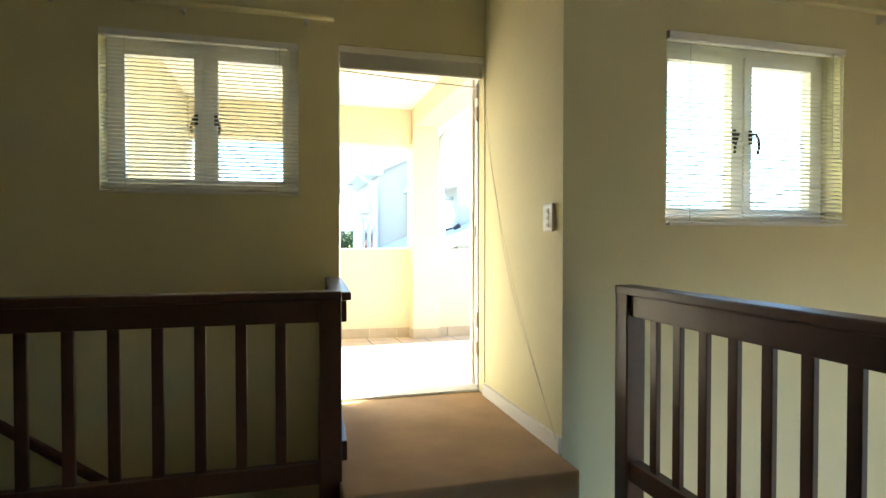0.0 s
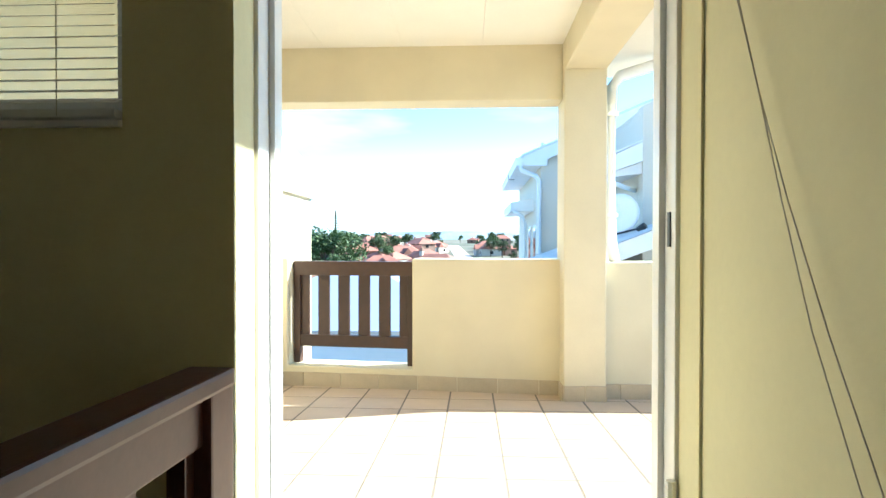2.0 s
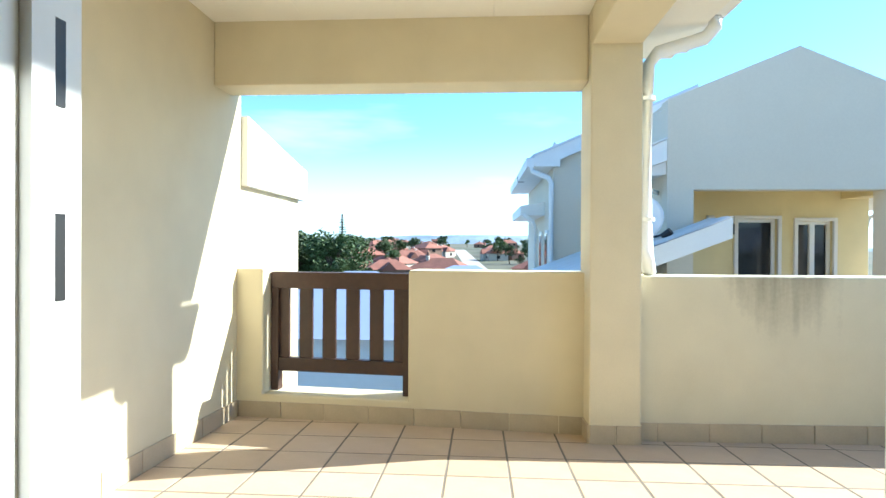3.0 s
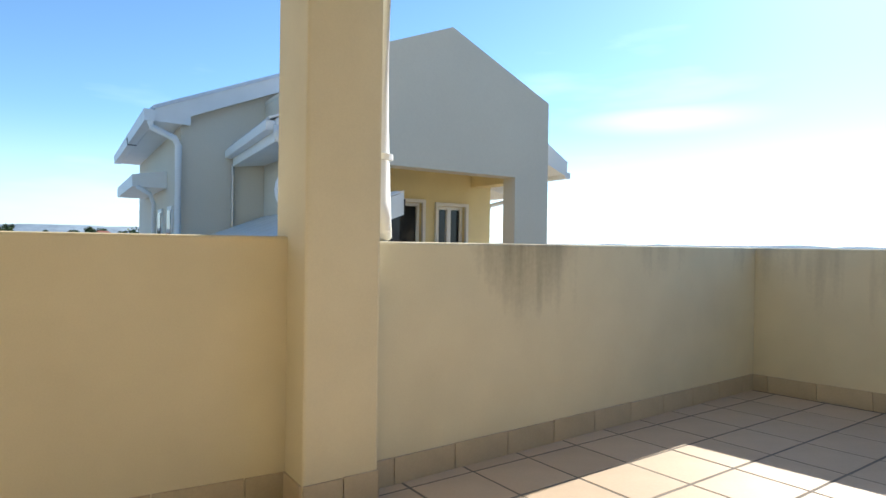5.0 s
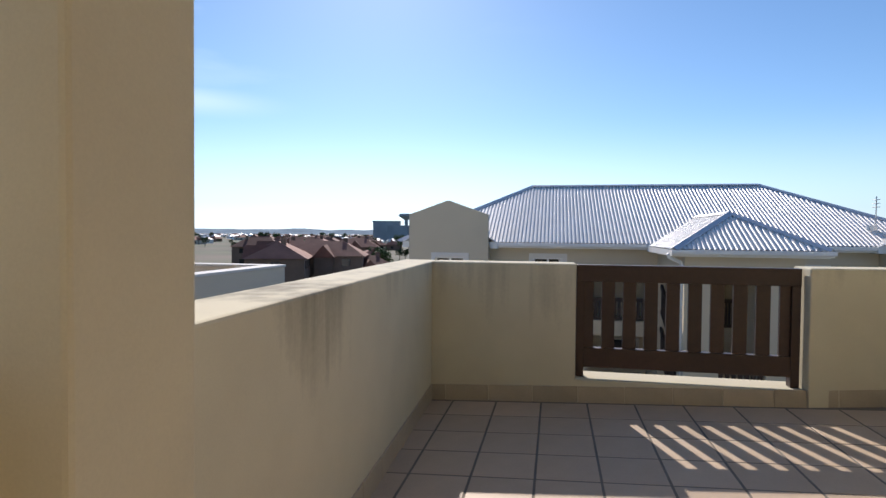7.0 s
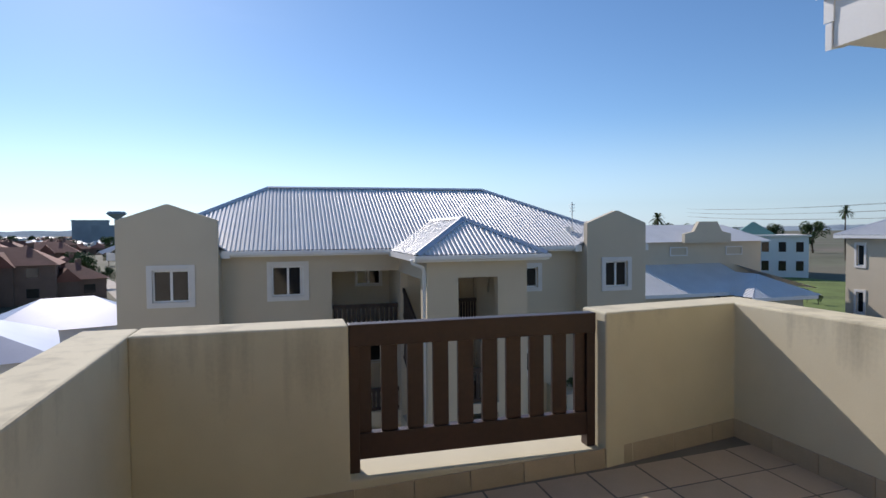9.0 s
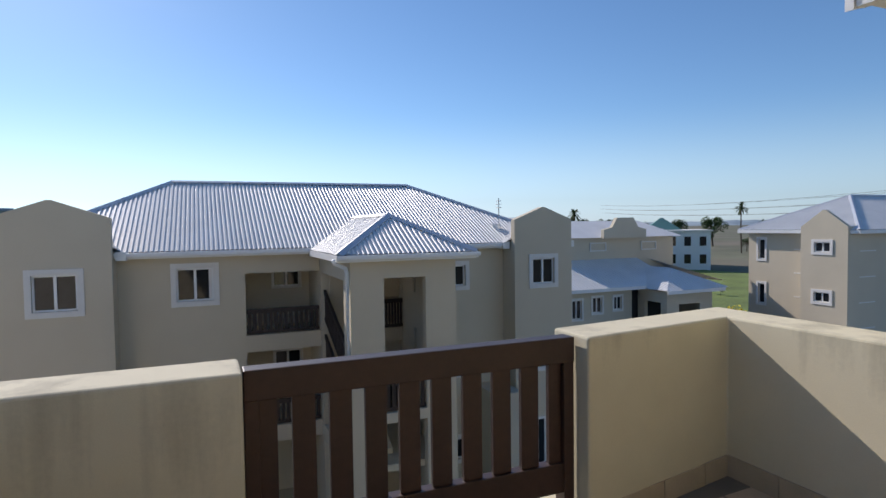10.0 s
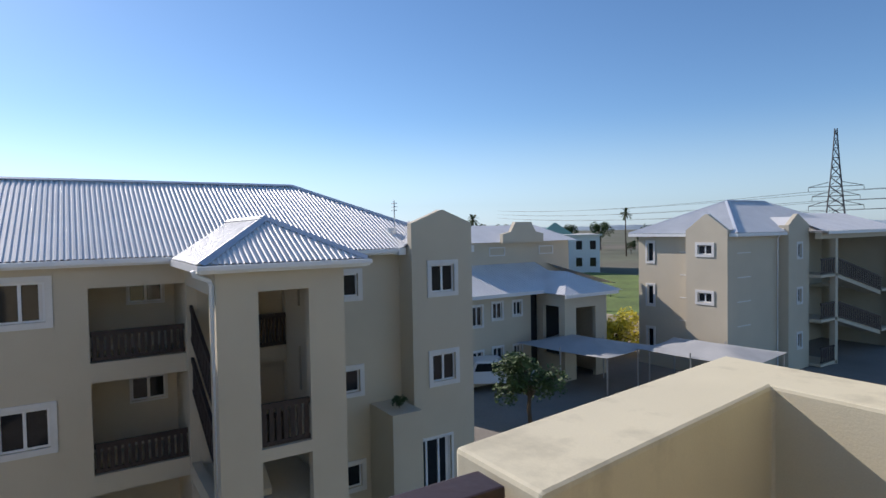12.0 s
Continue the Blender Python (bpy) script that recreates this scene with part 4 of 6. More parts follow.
def gable_block(parent, y0, y1, x0, x1, shoulder, apex, wins, low_door=None):
    yc = (y0 + y1) / 2
    holes_ = [w for w in wins] + ([low_door] if low_door else [])
    wall("wall", "y", x0, x0 + 0.25, y0, y1, GROUND, shoulder - 0.02, holes_, M_GREY, "", parent)
    part("gable", prism_bm([(y0, shoulder - 0.02), (y1, shoulder - 0.02), (y1, shoulder), (yc + 0.05, apex), (yc - 0.05, apex), (y0, shoulder)], "x", x0, x0 + 0.25), M_GREY, parent)
    for ya in (y0, y1 - 0.25):
        part("wall", box_bm(x0 + 0.25, x1, ya, ya + 0.25, GROUND, 0.95), M_GREY, parent)
    rb = bmesh.new()
    for s, e in ((y0 - 0.25, yc), (y1 + 0.25, yc)):
        slope_sheet(rb, [(x0 + 0.25, s, 0.92), (x0 + 3.2, s, 0.92), (x0 + 3.2, e, apex - 0.35), (x0 + 0.25, e, apex - 0.35)])
    part("roof", rb, M_ROOF, parent)
    part("fascia", box_bm(x0 + 0.26, x1 + 0.05, y0 - 0.30, y0 - 0.05, 0.72, 0.95), M_WHITE, parent)
    part("fascia", box_bm(x0 + 0.26, x1 + 0.05, y1 + 0.05, y1 + 0.30, 0.72, 0.95), M_WHITE, parent)
    # black box painted as the room shade behind the gable windows
    part("unlit_core", box_bm(x0 + 0.4, x1, y0 + 0.3, y1 - 0.3, GROUND, 0.8), M_UNLIT, parent)
    for w in wins:
        facade_window(parent, "y", x0, -1, *w)
    if low_door:
        facade_window(parent, "y", x0, -1, *low_door, leaves=3, surround=0.08, curtains=True)


gable_block(apt, 8.03, 10.77, XG, XM, 1.87, 2.34, [(8.83, 9.83, -0.52 - S * k, 0.42 - S * k) for k in range(3)])
gable_block(apt, -6.46, -4.12, XG, XM, 1.72, 2.16, [(-5.72, -4.83, -0.54 - S * k, 0.36 - S * k) for k in range(2)], (-5.5, -4.1, -7.3, -5.35))

# main hipped roof
RX, RZ, EZ, EX = 25.0, 3.22, 0.93, 20.25
RB, RA, CB, CA = -1.98, 6.76, -6.75, 11.3
rb = bmesh.new()
slope_sheet(rb, [(EX, CB, EZ), (EX, CA, EZ), (RX, RA, RZ), (RX, RB, RZ)])
slope_sheet(rb, [(2 * RX - EX, CB, EZ), (2 * RX - EX, CA, EZ), (RX, RA, RZ), (RX, RB, RZ)])
slope_sheet(rb, [(EX, CB, EZ), (2 * RX - EX, CB, EZ), (RX, RB, RZ)])
slope_sheet(rb, [(EX, CA, EZ), (2 * RX - EX, CA, EZ), (RX, RA, RZ)])
part("roof", rb, M_ROOF, apt, "ribbed silver-grey metal roof")
cb = bmesh.new()
capping(cb, (RX, RB, RZ), (RX, RA, RZ))
for yy, cc in ((RB, CB), (RA, CA)):
    capping(cb, (RX, yy, RZ), (EX, cc, EZ))
    capping(cb, (RX, yy, RZ), (2 * RX - EX, cc, EZ))
part("ridge_capping", cb, M_FLASH, apt)
part("fascia", box_bm(EX + 0.02, EX + 0.06, -4.0, 8.1, EZ - 0.17, EZ - 0.01), M_WHITE, apt)
part("gutter", box_bm(EX - 0.09, EX + 0.018, -4.0, 8.1, EZ - 0.13, EZ - 0.015, bevel=0.02), M_WHITE, apt)
part("soffit", box_bm(EX + 0.06, XM, -4.0, 8.1, EZ - 0.19, EZ - 0.16), M_WHITE, apt)

# projecting stair porch with its own hipped roof
PY0, PY1 = -0.44, 2.44
po = [(0.42, 1.56, -3.28, 0.22), (0.42, 1.56, GROUND, -3.55)]
wall("wall", "y", XP, XP + 0.25, PY0, PY1, GROUND, 0.66, po, M_GREY, "", apt)
side = [(XP + 0.75, XM - 0.25, -1.7 - S, 0.15), (XP + 0.75, XM - 0.25, GROUND + 0.1, -5.1)]
wall("wall", "x", PY1 - 0.25, PY1, XP + 0.25, XM, GROUND, 0.66, side, M_GREY, "", apt)
slits = [(19.08, 19.26, -0.50, 0.18), (19.08, 19.26, -2.80, -1.60)]
wall("wall", "x", PY0, PY0 + 0.25, XP + 0.25, XM, GROUND, 0.66, slits, M_GREY, "", apt)
for a, b, c, d in slits:
    part("pane", box_bm(a, b, PY0 + 0.10, PY0 + 0.12, c, d), M_PANE, apt)
for k in range(3):
    part("landing", box_bm(XP + 0.26, XM, PY0 + 0.26, PY1 - 0.26, -1.98 - S * k - (0 if k else 0), -1.80 - S * k), M_GREY, apt) if k else None
picket_rail(apt, "y", XP + 0.12, 0.43, 1.55, -3.26, -2.30, 7)
for k in range(2):
    picket_rail(apt, "x", PY1 - 0.1, XP + 0.8, XM - 0.3, -2.2 - 1.4 * k - 0.4, -1.25 - 1.4 * k - 0.4, 16, slope=0.42)
part("stair_flight", prism_bm([(XP + 1.0, -4.6), (XM - 0.3, -3.0), (XM - 0.3, -3.25), (XP + 1.0, -4.9)], "y", 1.1, 2.1), M_GREY, apt)
wall("wall", "y", XM - 0.3, XM - 0.1, PY0 + 0.25, PY1 - 0.25, GROUND, 0.66, [(PY0 + 0.27, 0.62, -1.75, 0.30), (PY0 + 0.27, 0.62, -4.62, -2.2), (PY0 + 0.27, 0.62, GROUND, -5.1)], M_GREY, "", apt)
for k in range(2):
    picket_rail(apt, "y", XM - 0.38, PY0 + 0.28, 0.62, -1.72 - 2.87 * k, -0.80 - 2.87 * k, 8)
    part("landing", box_bm(XM - 0.1, XM + 0.0, PY0 + 0.26, PY1 - 0.26, -1.98 - 2.87 * k, -1.76 - 2.87 * k), M_GREY, apt)
part("stringer", prism_bm([(XP + 1.4, -3.3), (XM - 0.4, -1.75), (XM - 0.4, -2.05), (XP + 1.4, -3.6)], "y", 1.35, 1.50), M_GREY, apt)
pe = EZ - 0.07
pr = bmesh.new()
slope_sheet(pr, [(16.3, -0.95, pe), (16.3, 2.80, pe), (18.25, 0.92, 1.87)])
slope_sheet(pr, [(16.3, 2.80, pe), (20.35, 2.80, pe), (22.25, 0.92, 1.87), (18.25, 0.92, 1.87)])
slope_sheet(pr, [(16.3, -0.95, pe), (20.35, -0.95, pe), (22.25, 0.92, 1.87), (18.25, 0.92, 1.87)])
part("porch_roof", pr, M_ROOF, apt)
pc = bmesh.new()
capping(pc, (18.25, 0.92, 1.87), (22.25, 0.92, 1.87))
capping(pc, (18.25, 0.92, 1.87), (16.3, 2.80, pe))
capping(pc, (18.25, 0.92, 1.87), (16.3, -0.95, pe))
part("ridge_capping", pc, M_FLASH, apt)
fb = bmesh.new()
add_box(fb, 16.27, 16.33, -0.98, 2.83, pe - 0.17, pe - 0.012)
add_box(fb, 16.33, 20.3, 2.77, 2.83, pe - 0.17, pe - 0.012)
add_box(fb, 16.33, 20.3, -0.98, -0.92, pe - 0.17, pe - 0.012)
add_box(fb, 16.33, 20.6, -0.92, 2.77, pe - 0.19, pe - 0.165)
part("fascia", fb, M_WHITE, apt)
part("gutter", box_bm(16.17, 16.268, -1.0, 2.85, pe - 0.12, pe - 0.015, bevel=0.02), M_WHITE, apt)
part("downpipe", tube_bm([(16.35, 2.90, 0.75), (16.38, 2.88, 0.66), (16.55, 2.56, 0.52), (16.58, 2.52, 0.40), (16.58, 2.52, GROUND)], 0.05, 10), M_WHITE, apt, smooth=True)
# planter ledge and small roof details beside the gable
part("planter", box_bm(19.1, XM, -3.98, -2.95, GROUND, -4.05), M_GREY, apt)
ant = thing("antenna", "thin grey roof antenna mast with short bars", "antenna", (21.5, -4.4, 1.7))
part("mast", tube_bm([(0, 0, -0.4), (0, 0, 0.85)], 0.018, 6), M_STEEL, ant)
for z in (0.5, 0.62, 0.74):
    part("bar", tube_bm([(-0.12, -0.05, z), (0.12, 0.05, z)], 0.012, 5), M_STEEL, ant)
part("dome", tube_bm([(-0.15, 0.2, -0.35), (-0.15, 0.2, -0.2), (-0.15, 0.2, -0.1)], 0.16, 10), M_WHITE, ant)

# ---- second block beyond the carports ----
ap2 = thing("apartment_building", "grey-beige three-storey apartment block with outside stairs", "building", (0, 0, 0))
Y2, X2 = -27.5, 23.0
S2 = 2.87
front = [(28.58, 29.05, -0.85 - S2 * k, 0.42 - S2 * k) for k in range(3)]
gfront = [(23.97, 24.88, -0.24 - S2 * k, 0.32 - S2 * k) for k in range(2)]
wall("wall", "x", Y2 - 0.25, Y2, 25.7, 29.77, GROUND, 0.92, front, M_GREY, "", ap2)
wall("wall", "x", Y2 + 0.45, Y2 + 0.7, X2, 25.7, GROUND, 1.2, gfront, M_GREY, "", ap2)
wall("wall", "x", Y2 - 0.25, Y2 + 0.45, X2, 25.7, GROUND, 1.2, [], M_GREY, "", ap2)
part("gable", prism_bm([(X2, 1.20), (25.7, 1.20), (24.40, 2.16), (24.25, 2.16)], "y", Y2 + 0.45, Y2 + 0.70), M_GREY, ap2)
for w in front:
    facade_window(ap2, "x", Y2, 1, *w, leaves=1, surround=0.14)
for w in gfront:
    facade_window(ap2, "x", Y2 + 0.70, 1, *w, surround=0.16)
GY0, GY1 = -34.95, -32.4
west = [(-33.95, -33.5, -0.62 - S2 * k, 0.24 - S2 * k) for k in range(3)]
wall("wall", "y", X2, X2 + 0.25, GY1, Y2 - 0.25, GROUND, 0.92, [], M_GREY, "", ap2)
wall("wall", "y", X2 - 0.6, X2 - 0.35, GY0, GY1, GROUND, 1.42, west, M_GREY, "", ap2)
wall("wall", "y", X2 - 0.35, X2, GY0, GY1, GROUND, 1.42, [], M_GREY, "", ap2)
part("gable", prism_bm([(GY0, 1.42), (GY1, 1.42), (-33.45, 2.12), (-33.6, 2.12)], "x", X2 - 0.6, X2 - 0.35), M_GREY, ap2)
for w in west:
    facade_window(ap2, "y", X2 - 0.6, -1, *w, leaves=1, surround=0.13)
for k in range(5):
    part("band", box_bm(X2 - 0.02, X2 + 0.01, -29.2, -27.8, -0.2 - 1.45 * k, -0.14 - 1.45 * k), M_TRIM, ap2)
    part("band", box_bm(25.72, 26.6, Y2, Y2 + 0.02, -0.2 - 1.45 * k, -0.14 - 1.45 * k), M_TRIM, ap2)
part("body", box_bm(X2 + 0.26, 29.7, GY0 - 0.1, Y2 - 0.26, GROUND, 0.90), M_GREY, ap2)
part("body", box_bm(26.6, 29.7, -46.04, GY0 - 0.11, GROUND, 0.90), M_GREY, ap2)
part("downpipe", tube_bm([(X2 - 0.25, GY1 + 0.25, 0.85), (X2 - 0.06, GY1 + 0.22, 0.60), (X2 - 0.06, GY1 + 0.22, GROUND)], 0.05, 8), M_WHITE, ap2)
# open stair bay at the south end: landings, sloping flights with dark rails, corner columns
SX0 = X2 - 1.3
for k in range(3):
    part("landing", box_bm(SX0, 26.59, -37.2, GY0 - 0.01, -1.98 - S2 * k, -1.80 - S2 * k), M_GREY, ap2)
    part("landing", box_bm(SX0, 26.59, -46.03, -44.0, -3.50 - S2 * k, -3.32 - S2 * k), M_GREY, ap2) if k < 2 else None
    if k < 2:
        part("stair_flight", prism_bm([(-37.2, -2.05 - S2 * k), (-44.0, -3.72 - S2 * k), (-44.0, -3.40 - S2 * k), (-37.2, -1.80 - S2 * k)], "x", SX0 + 0.1, SX0 + 1.2), M_GREY, ap2)
        rail = picket_rail(ap2, "y", SX0 + 0.05, -44.0, -37.3, -3.42 - S2 * k, -2.40 - S2 * k, 24, slope=0.245)
    picket_rail(ap2, "y", SX0 + 0.05, -36.9, GY0 - 0.1, -1.75 - S2 * k, -0.75 - S2 * k, 6)
for yc in (-46.0, -37.25):
    part("column", box_bm(SX0, SX0 + 0.35, yc, yc + 0.35, GROUND, 0.72), M_GREY, ap2)
part("beam", box_bm(SX0 - 0.02, SX0 + 0.36, -46.05, GY0 - 0.01, 0.50, 0.90), M_GREY, ap2)
part("wall", box_bm(SX0, 29.7, -46.3, -46.05, GROUND, 0.90), M_GREY, ap2)
r2b = bmesh.new()
ez2, rz2, rx2 = 1.02, 3.13, 26.35
slope_sheet(r2b, [(30.2, Y2 + 0.5, ez2), (22.5, Y2 + 0.5, ez2), (rx2, -32.3, rz2)])
slope_sheet(r2b, [(22.5, Y2 + 0.5, ez2), (22.5, -42.5, ez2), (rx2, -37.0, rz2), (rx2, -32.3, rz2)])
slope_sheet(r2b, [(30.2, Y2 + 0.5, ez2), (30.2, -42.5, ez2), (rx2, -37.0, rz2), (rx2, -32.3, rz2)])
slope_sheet(r2b, [(22.5, -42.5, ez2), (30.2, -42.5, ez2), (rx2, -37.0, rz2)])
slope_sheet(r2b, [(SX0 - 0.4, -46.6, ez2), (SX0 - 0.4, GY0 + 0.6, ez2), (25.3, GY0 - 2.0, 2.25), (25.3, -46.6, 2.25)])
part("roof", r2b, M_ROOF, ap2, "pale ribbed metal roof")
part("gable_roof", prism_bm([(GY0 - 0.1, 1.15), (GY1 + 0.1, 1.15), (-33.52, 1.95)], "x", X2 - 0.34, X2 + 2.6), M_ROOF, ap2)
c2 = bmesh.new()
capping(c2, (rx2, -32.3, rz2), (rx2, -37.0, rz2))
capping(c2, (rx2, -32.3, rz2), (22.5, Y2 + 0.5, ez2))
capping(c2, (rx2, -32.3, rz2), (30.2, Y2 + 0.5, ez2))
part("ridge_capping", c2, M_FLASH, ap2)
f2 = bmesh.new()
add_box(f2, 22.46, 22.52, GY1, Y2 + 0.5, ez2 - 0.2, ez2 - 0.01)
add_box(f2, 22.46, 30.2, Y2 + 0.47, Y2 + 0.53, ez2 - 0.2, ez2 - 0.01)
add_box(f2, SX0 - 0.45, SX0 - 0.4, -46.6, GY0, ez2 - 0.2, ez2 - 0.01)
part("fascia", f2, M_WHITE, ap2)
sf2 = bmesh.new()
add_box(sf2, 22.52, X2, GY1, Y2 + 0.45, ez2 - 0.22, ez2 - 0.205)
add_box(sf2, 25.7, 30.2, Y2, Y2 + 0.46, ez2 - 0.22, ez2 - 0.205)
add_box(sf2, SX0 - 0.4, 26.59, -46.6, GY0 - 0.02, ez2 - 0.12, ez2 - 0.105)
part("soffit", sf2, M_WHITE, ap2)

# ---- low block at the back of the yard ----
lo = thing("gatehouse_block", "two-storey beige block with wide blue-grey metal roof", "building", (0, 0, 0))
XL = 31.2
lw = [(-15.2, -14.5, -4.2 - 2.7 * k, -3.05 - 2.7 * k) for k in range(2)] + [(-16.7, -16.0, -3.9 - 2.7 * k, -2.95 - 2.7 * k) for k in range(2)] + [(-18.2, -17.6, -3.8 - 2.7 * k, -2.98 - 2.7 * k) for k in range(2)]
wall("wall", "y", XL, XL + 0.25, -19.0, -9.0, GROUND, -2.45, lw, M_GREY, "", lo)
for w in lw:
    facade_window(lo, "y", XL, -1, *w, surround=0.12)
# core painted near-black for the shade inside the block
part("body", box_bm(XL + 0.5, 39, -26, -9.0, GROUND, -2.5), M_UNLIT, lo)
wall("wall", "y", XL - 2.2, XL - 1.95, -23.2, -20.0, GROUND, -2.6, [(-22.4, -20.7, GROUND, -3.4)], M_GREY, "", lo)
wall("wall", "x", -20.0, -19.75, XL - 2.2, XL + 0.3, GROUND, -2.6, [(XL - 1.7, XL - 0.3, -6.3, -3.3)], M_GREY, "", lo)
wall("wall", "x", -23.4, -23.2, XL - 2.2, XL + 4, GROUND, -2.6, [], M_GREY, "", lo)
lr = bmesh.new()
slope_sheet(lr, [(30.6, -9.0, -2.35), (30.6, -22.4, -2.35), (35.5, -22.4, -0.55), (35.5, -9.0, -0.55)], 0.25, 0.02)
slope_sheet(lr, [(31.2, -27.0, -2.45), (42.0, -27.0, -2.45), (38.5, -22.4, -0.55), (35.5, -22.4, -0.55)], 0.25, 0.02)
slope_sheet(lr, [(28.6, -24.4, -2.5), (28.6, -19.4, -2.5), (30.9, -21.9, -1.35)], 0.25, 0.02)
slope_sheet(lr, [(28.6, -19.4, -2.5), (34.0, -19.4, -2.5), (34.0, -21.9, -1.35), (30.9, -21.9, -1.35)], 0.25, 0.02)
slope_sheet(lr, [(28.6, -24.4, -2.5), (34.0, -24.4, -2.5), (34.0, -21.9, -1.35), (30.9, -21.9, -1.35)], 0.25, 0.02)
part("roof", lr, M_ROOF, lo, "blue-grey ribbed metal roof")
part("upper_wall", box_bm(34.6, 41, -25.7, -15.5, -1.6, 0.62), M_GREY, lo)
for yv in (-19.0, -23.4):
    facade_window(lo, "y", 34.55, -1, yv - 0.6, yv + 0.6, -0.25, 0.2, surround=0.08, leaves=3)
ur = bmesh.new()
slope_sheet(ur, [(34.1, -15.5, 0.6), (34.1, -26.1, 0.6), (37.5, -25.0, 1.75), (37.5, -15.5, 1.75)], 0.25, 0.02)
part("upper_roof", ur, M_ROOF, lo)
part("parapet_gable", prism_bm([(-22.6, 0.55), (-19.0, 0.55), (-19.0, 1.15), (-19.7, 1.3), (-20.1, 1.95), (-21.5, 1.95), (-21.9, 1.3), (-22.6, 1.15)], "x", 33.9, 34.2), M_GREY, lo)
part("fascia", box_bm(30.52, 30.6, -19.6, -9.0, -2.55, -2.34), M_WHITE, lo)
part("fascia", box_bm(28.52, 28.6, -24.0, -19.4, -2.7, -2.49), M_WHITE, lo)

# ---- white office with a green pavilion roof ----
of = thing("office_building", "white two-storey office with rows of dark windows and green roof", "building", (98, -85, GROUND), rz=-38)
part("wall", box_bm(-9, 9, -8, 15, 0, 7.6), M_WHITEWALL, of)
for k in range(2):
    for i in range(6):
        part("window", box_bm(-8.2 + i * 2.9, -6.9 + i * 2.9, 15.0, 15.06, 1.3 + 3.5 * k, 3.1 + 3.5 * k), M_PANE, of)
    for i in range(8):
        part("window", box_bm(-9.06, -9.0, -7.2 + i * 2.8, -6.0 + i * 2.8, 1.3 + 3.5 * k, 3.1 + 3.5 * k), M_PANE, of)
part("eave", box_bm(-9.4, 9.4, -8.4, 15.4, 7.6, 7.9), M_TRIM, of)
tb = bmesh.new()
bmesh.ops.create_cone(tb, cap_ends=True, segments=4, radius1=5.2, radius2=0.3, depth=2.6, matrix=Matrix.Translation((2, 0, 9.2)) @ Matrix.Rotation(radians(45), 4, "Z"))
part("pavilion_roof", tb, M_TEAL, of, "green pyramid roof")
wh = thing("warehouse", "long grey-brown warehouse with low metal roof", "building", (95, -62, GROUND), rz=-35)
part("wall", box_bm(-16, 16, -9, 9, 0, 6.6), M_BRICK, wh)
part("roof", prism_bm([(-9.5, 6.5), (9.5, 6.5), (0, 8.6)], "x", -16.5, 16.5), M_ROOF, wh)

# ---- shade-cloth carports ----
def carport(x, y, w, d, h, rz, label):
    ob = thing("carport", label, "carport", (x, y, GROUND), group="shade carports", rz=rz)
    bm = bmesh.new()
    n = 12
    grid = []
    for i in range(n + 1):
        row = []
        for j in range(n + 1):
            u, v = i / n - 0.5, j / n - 0.5
            sag = 0.62 * min(1.0, 1.6 * (1 - 2 * abs(u)), 1.3 * (1 - 2 * abs(v))) - 0.06 * (1 - (2 * u) ** 2) * (1 - (2 * v) ** 2) + 0.10 * ((2 * u) ** 2 + (2 * v) ** 2 - 1)
            row.append(bm.verts.new((u * w * (1 - 0.05 * (1 - (2 * v) ** 2)), v * d * (1 - 0.05 * (1 - (2 * u) ** 2)), h + sag)))
        grid.append(row)
    for i in range(n):
        for j in range(n):
            bm.faces.new((grid[i][j], grid[i + 1][j], grid[i + 1][j + 1], grid[i][j + 1]))
    part("shade_cloth", bm, M_SAIL, ob, smooth=True)
    for sx in (-0.48, 0.0, 0.48):
        for sy in (-0.46, 0.46):
            part("post", tube_bm([(sx * w, sy * d, 0), (sx * w, sy * d, h + (0.25 if sx == 0 else -0.02))], 0.045, 8), M_STEEL, ob)
    return ob


carport(27.9, -20.1, 6.3, 4.7, 2.35, 9, "grey shade-cloth carport on thin steel posts")
carport(22.4, -24.0, 6.3, 4.5, 2.40, 8, "grey shade-cloth carport on thin steel posts")

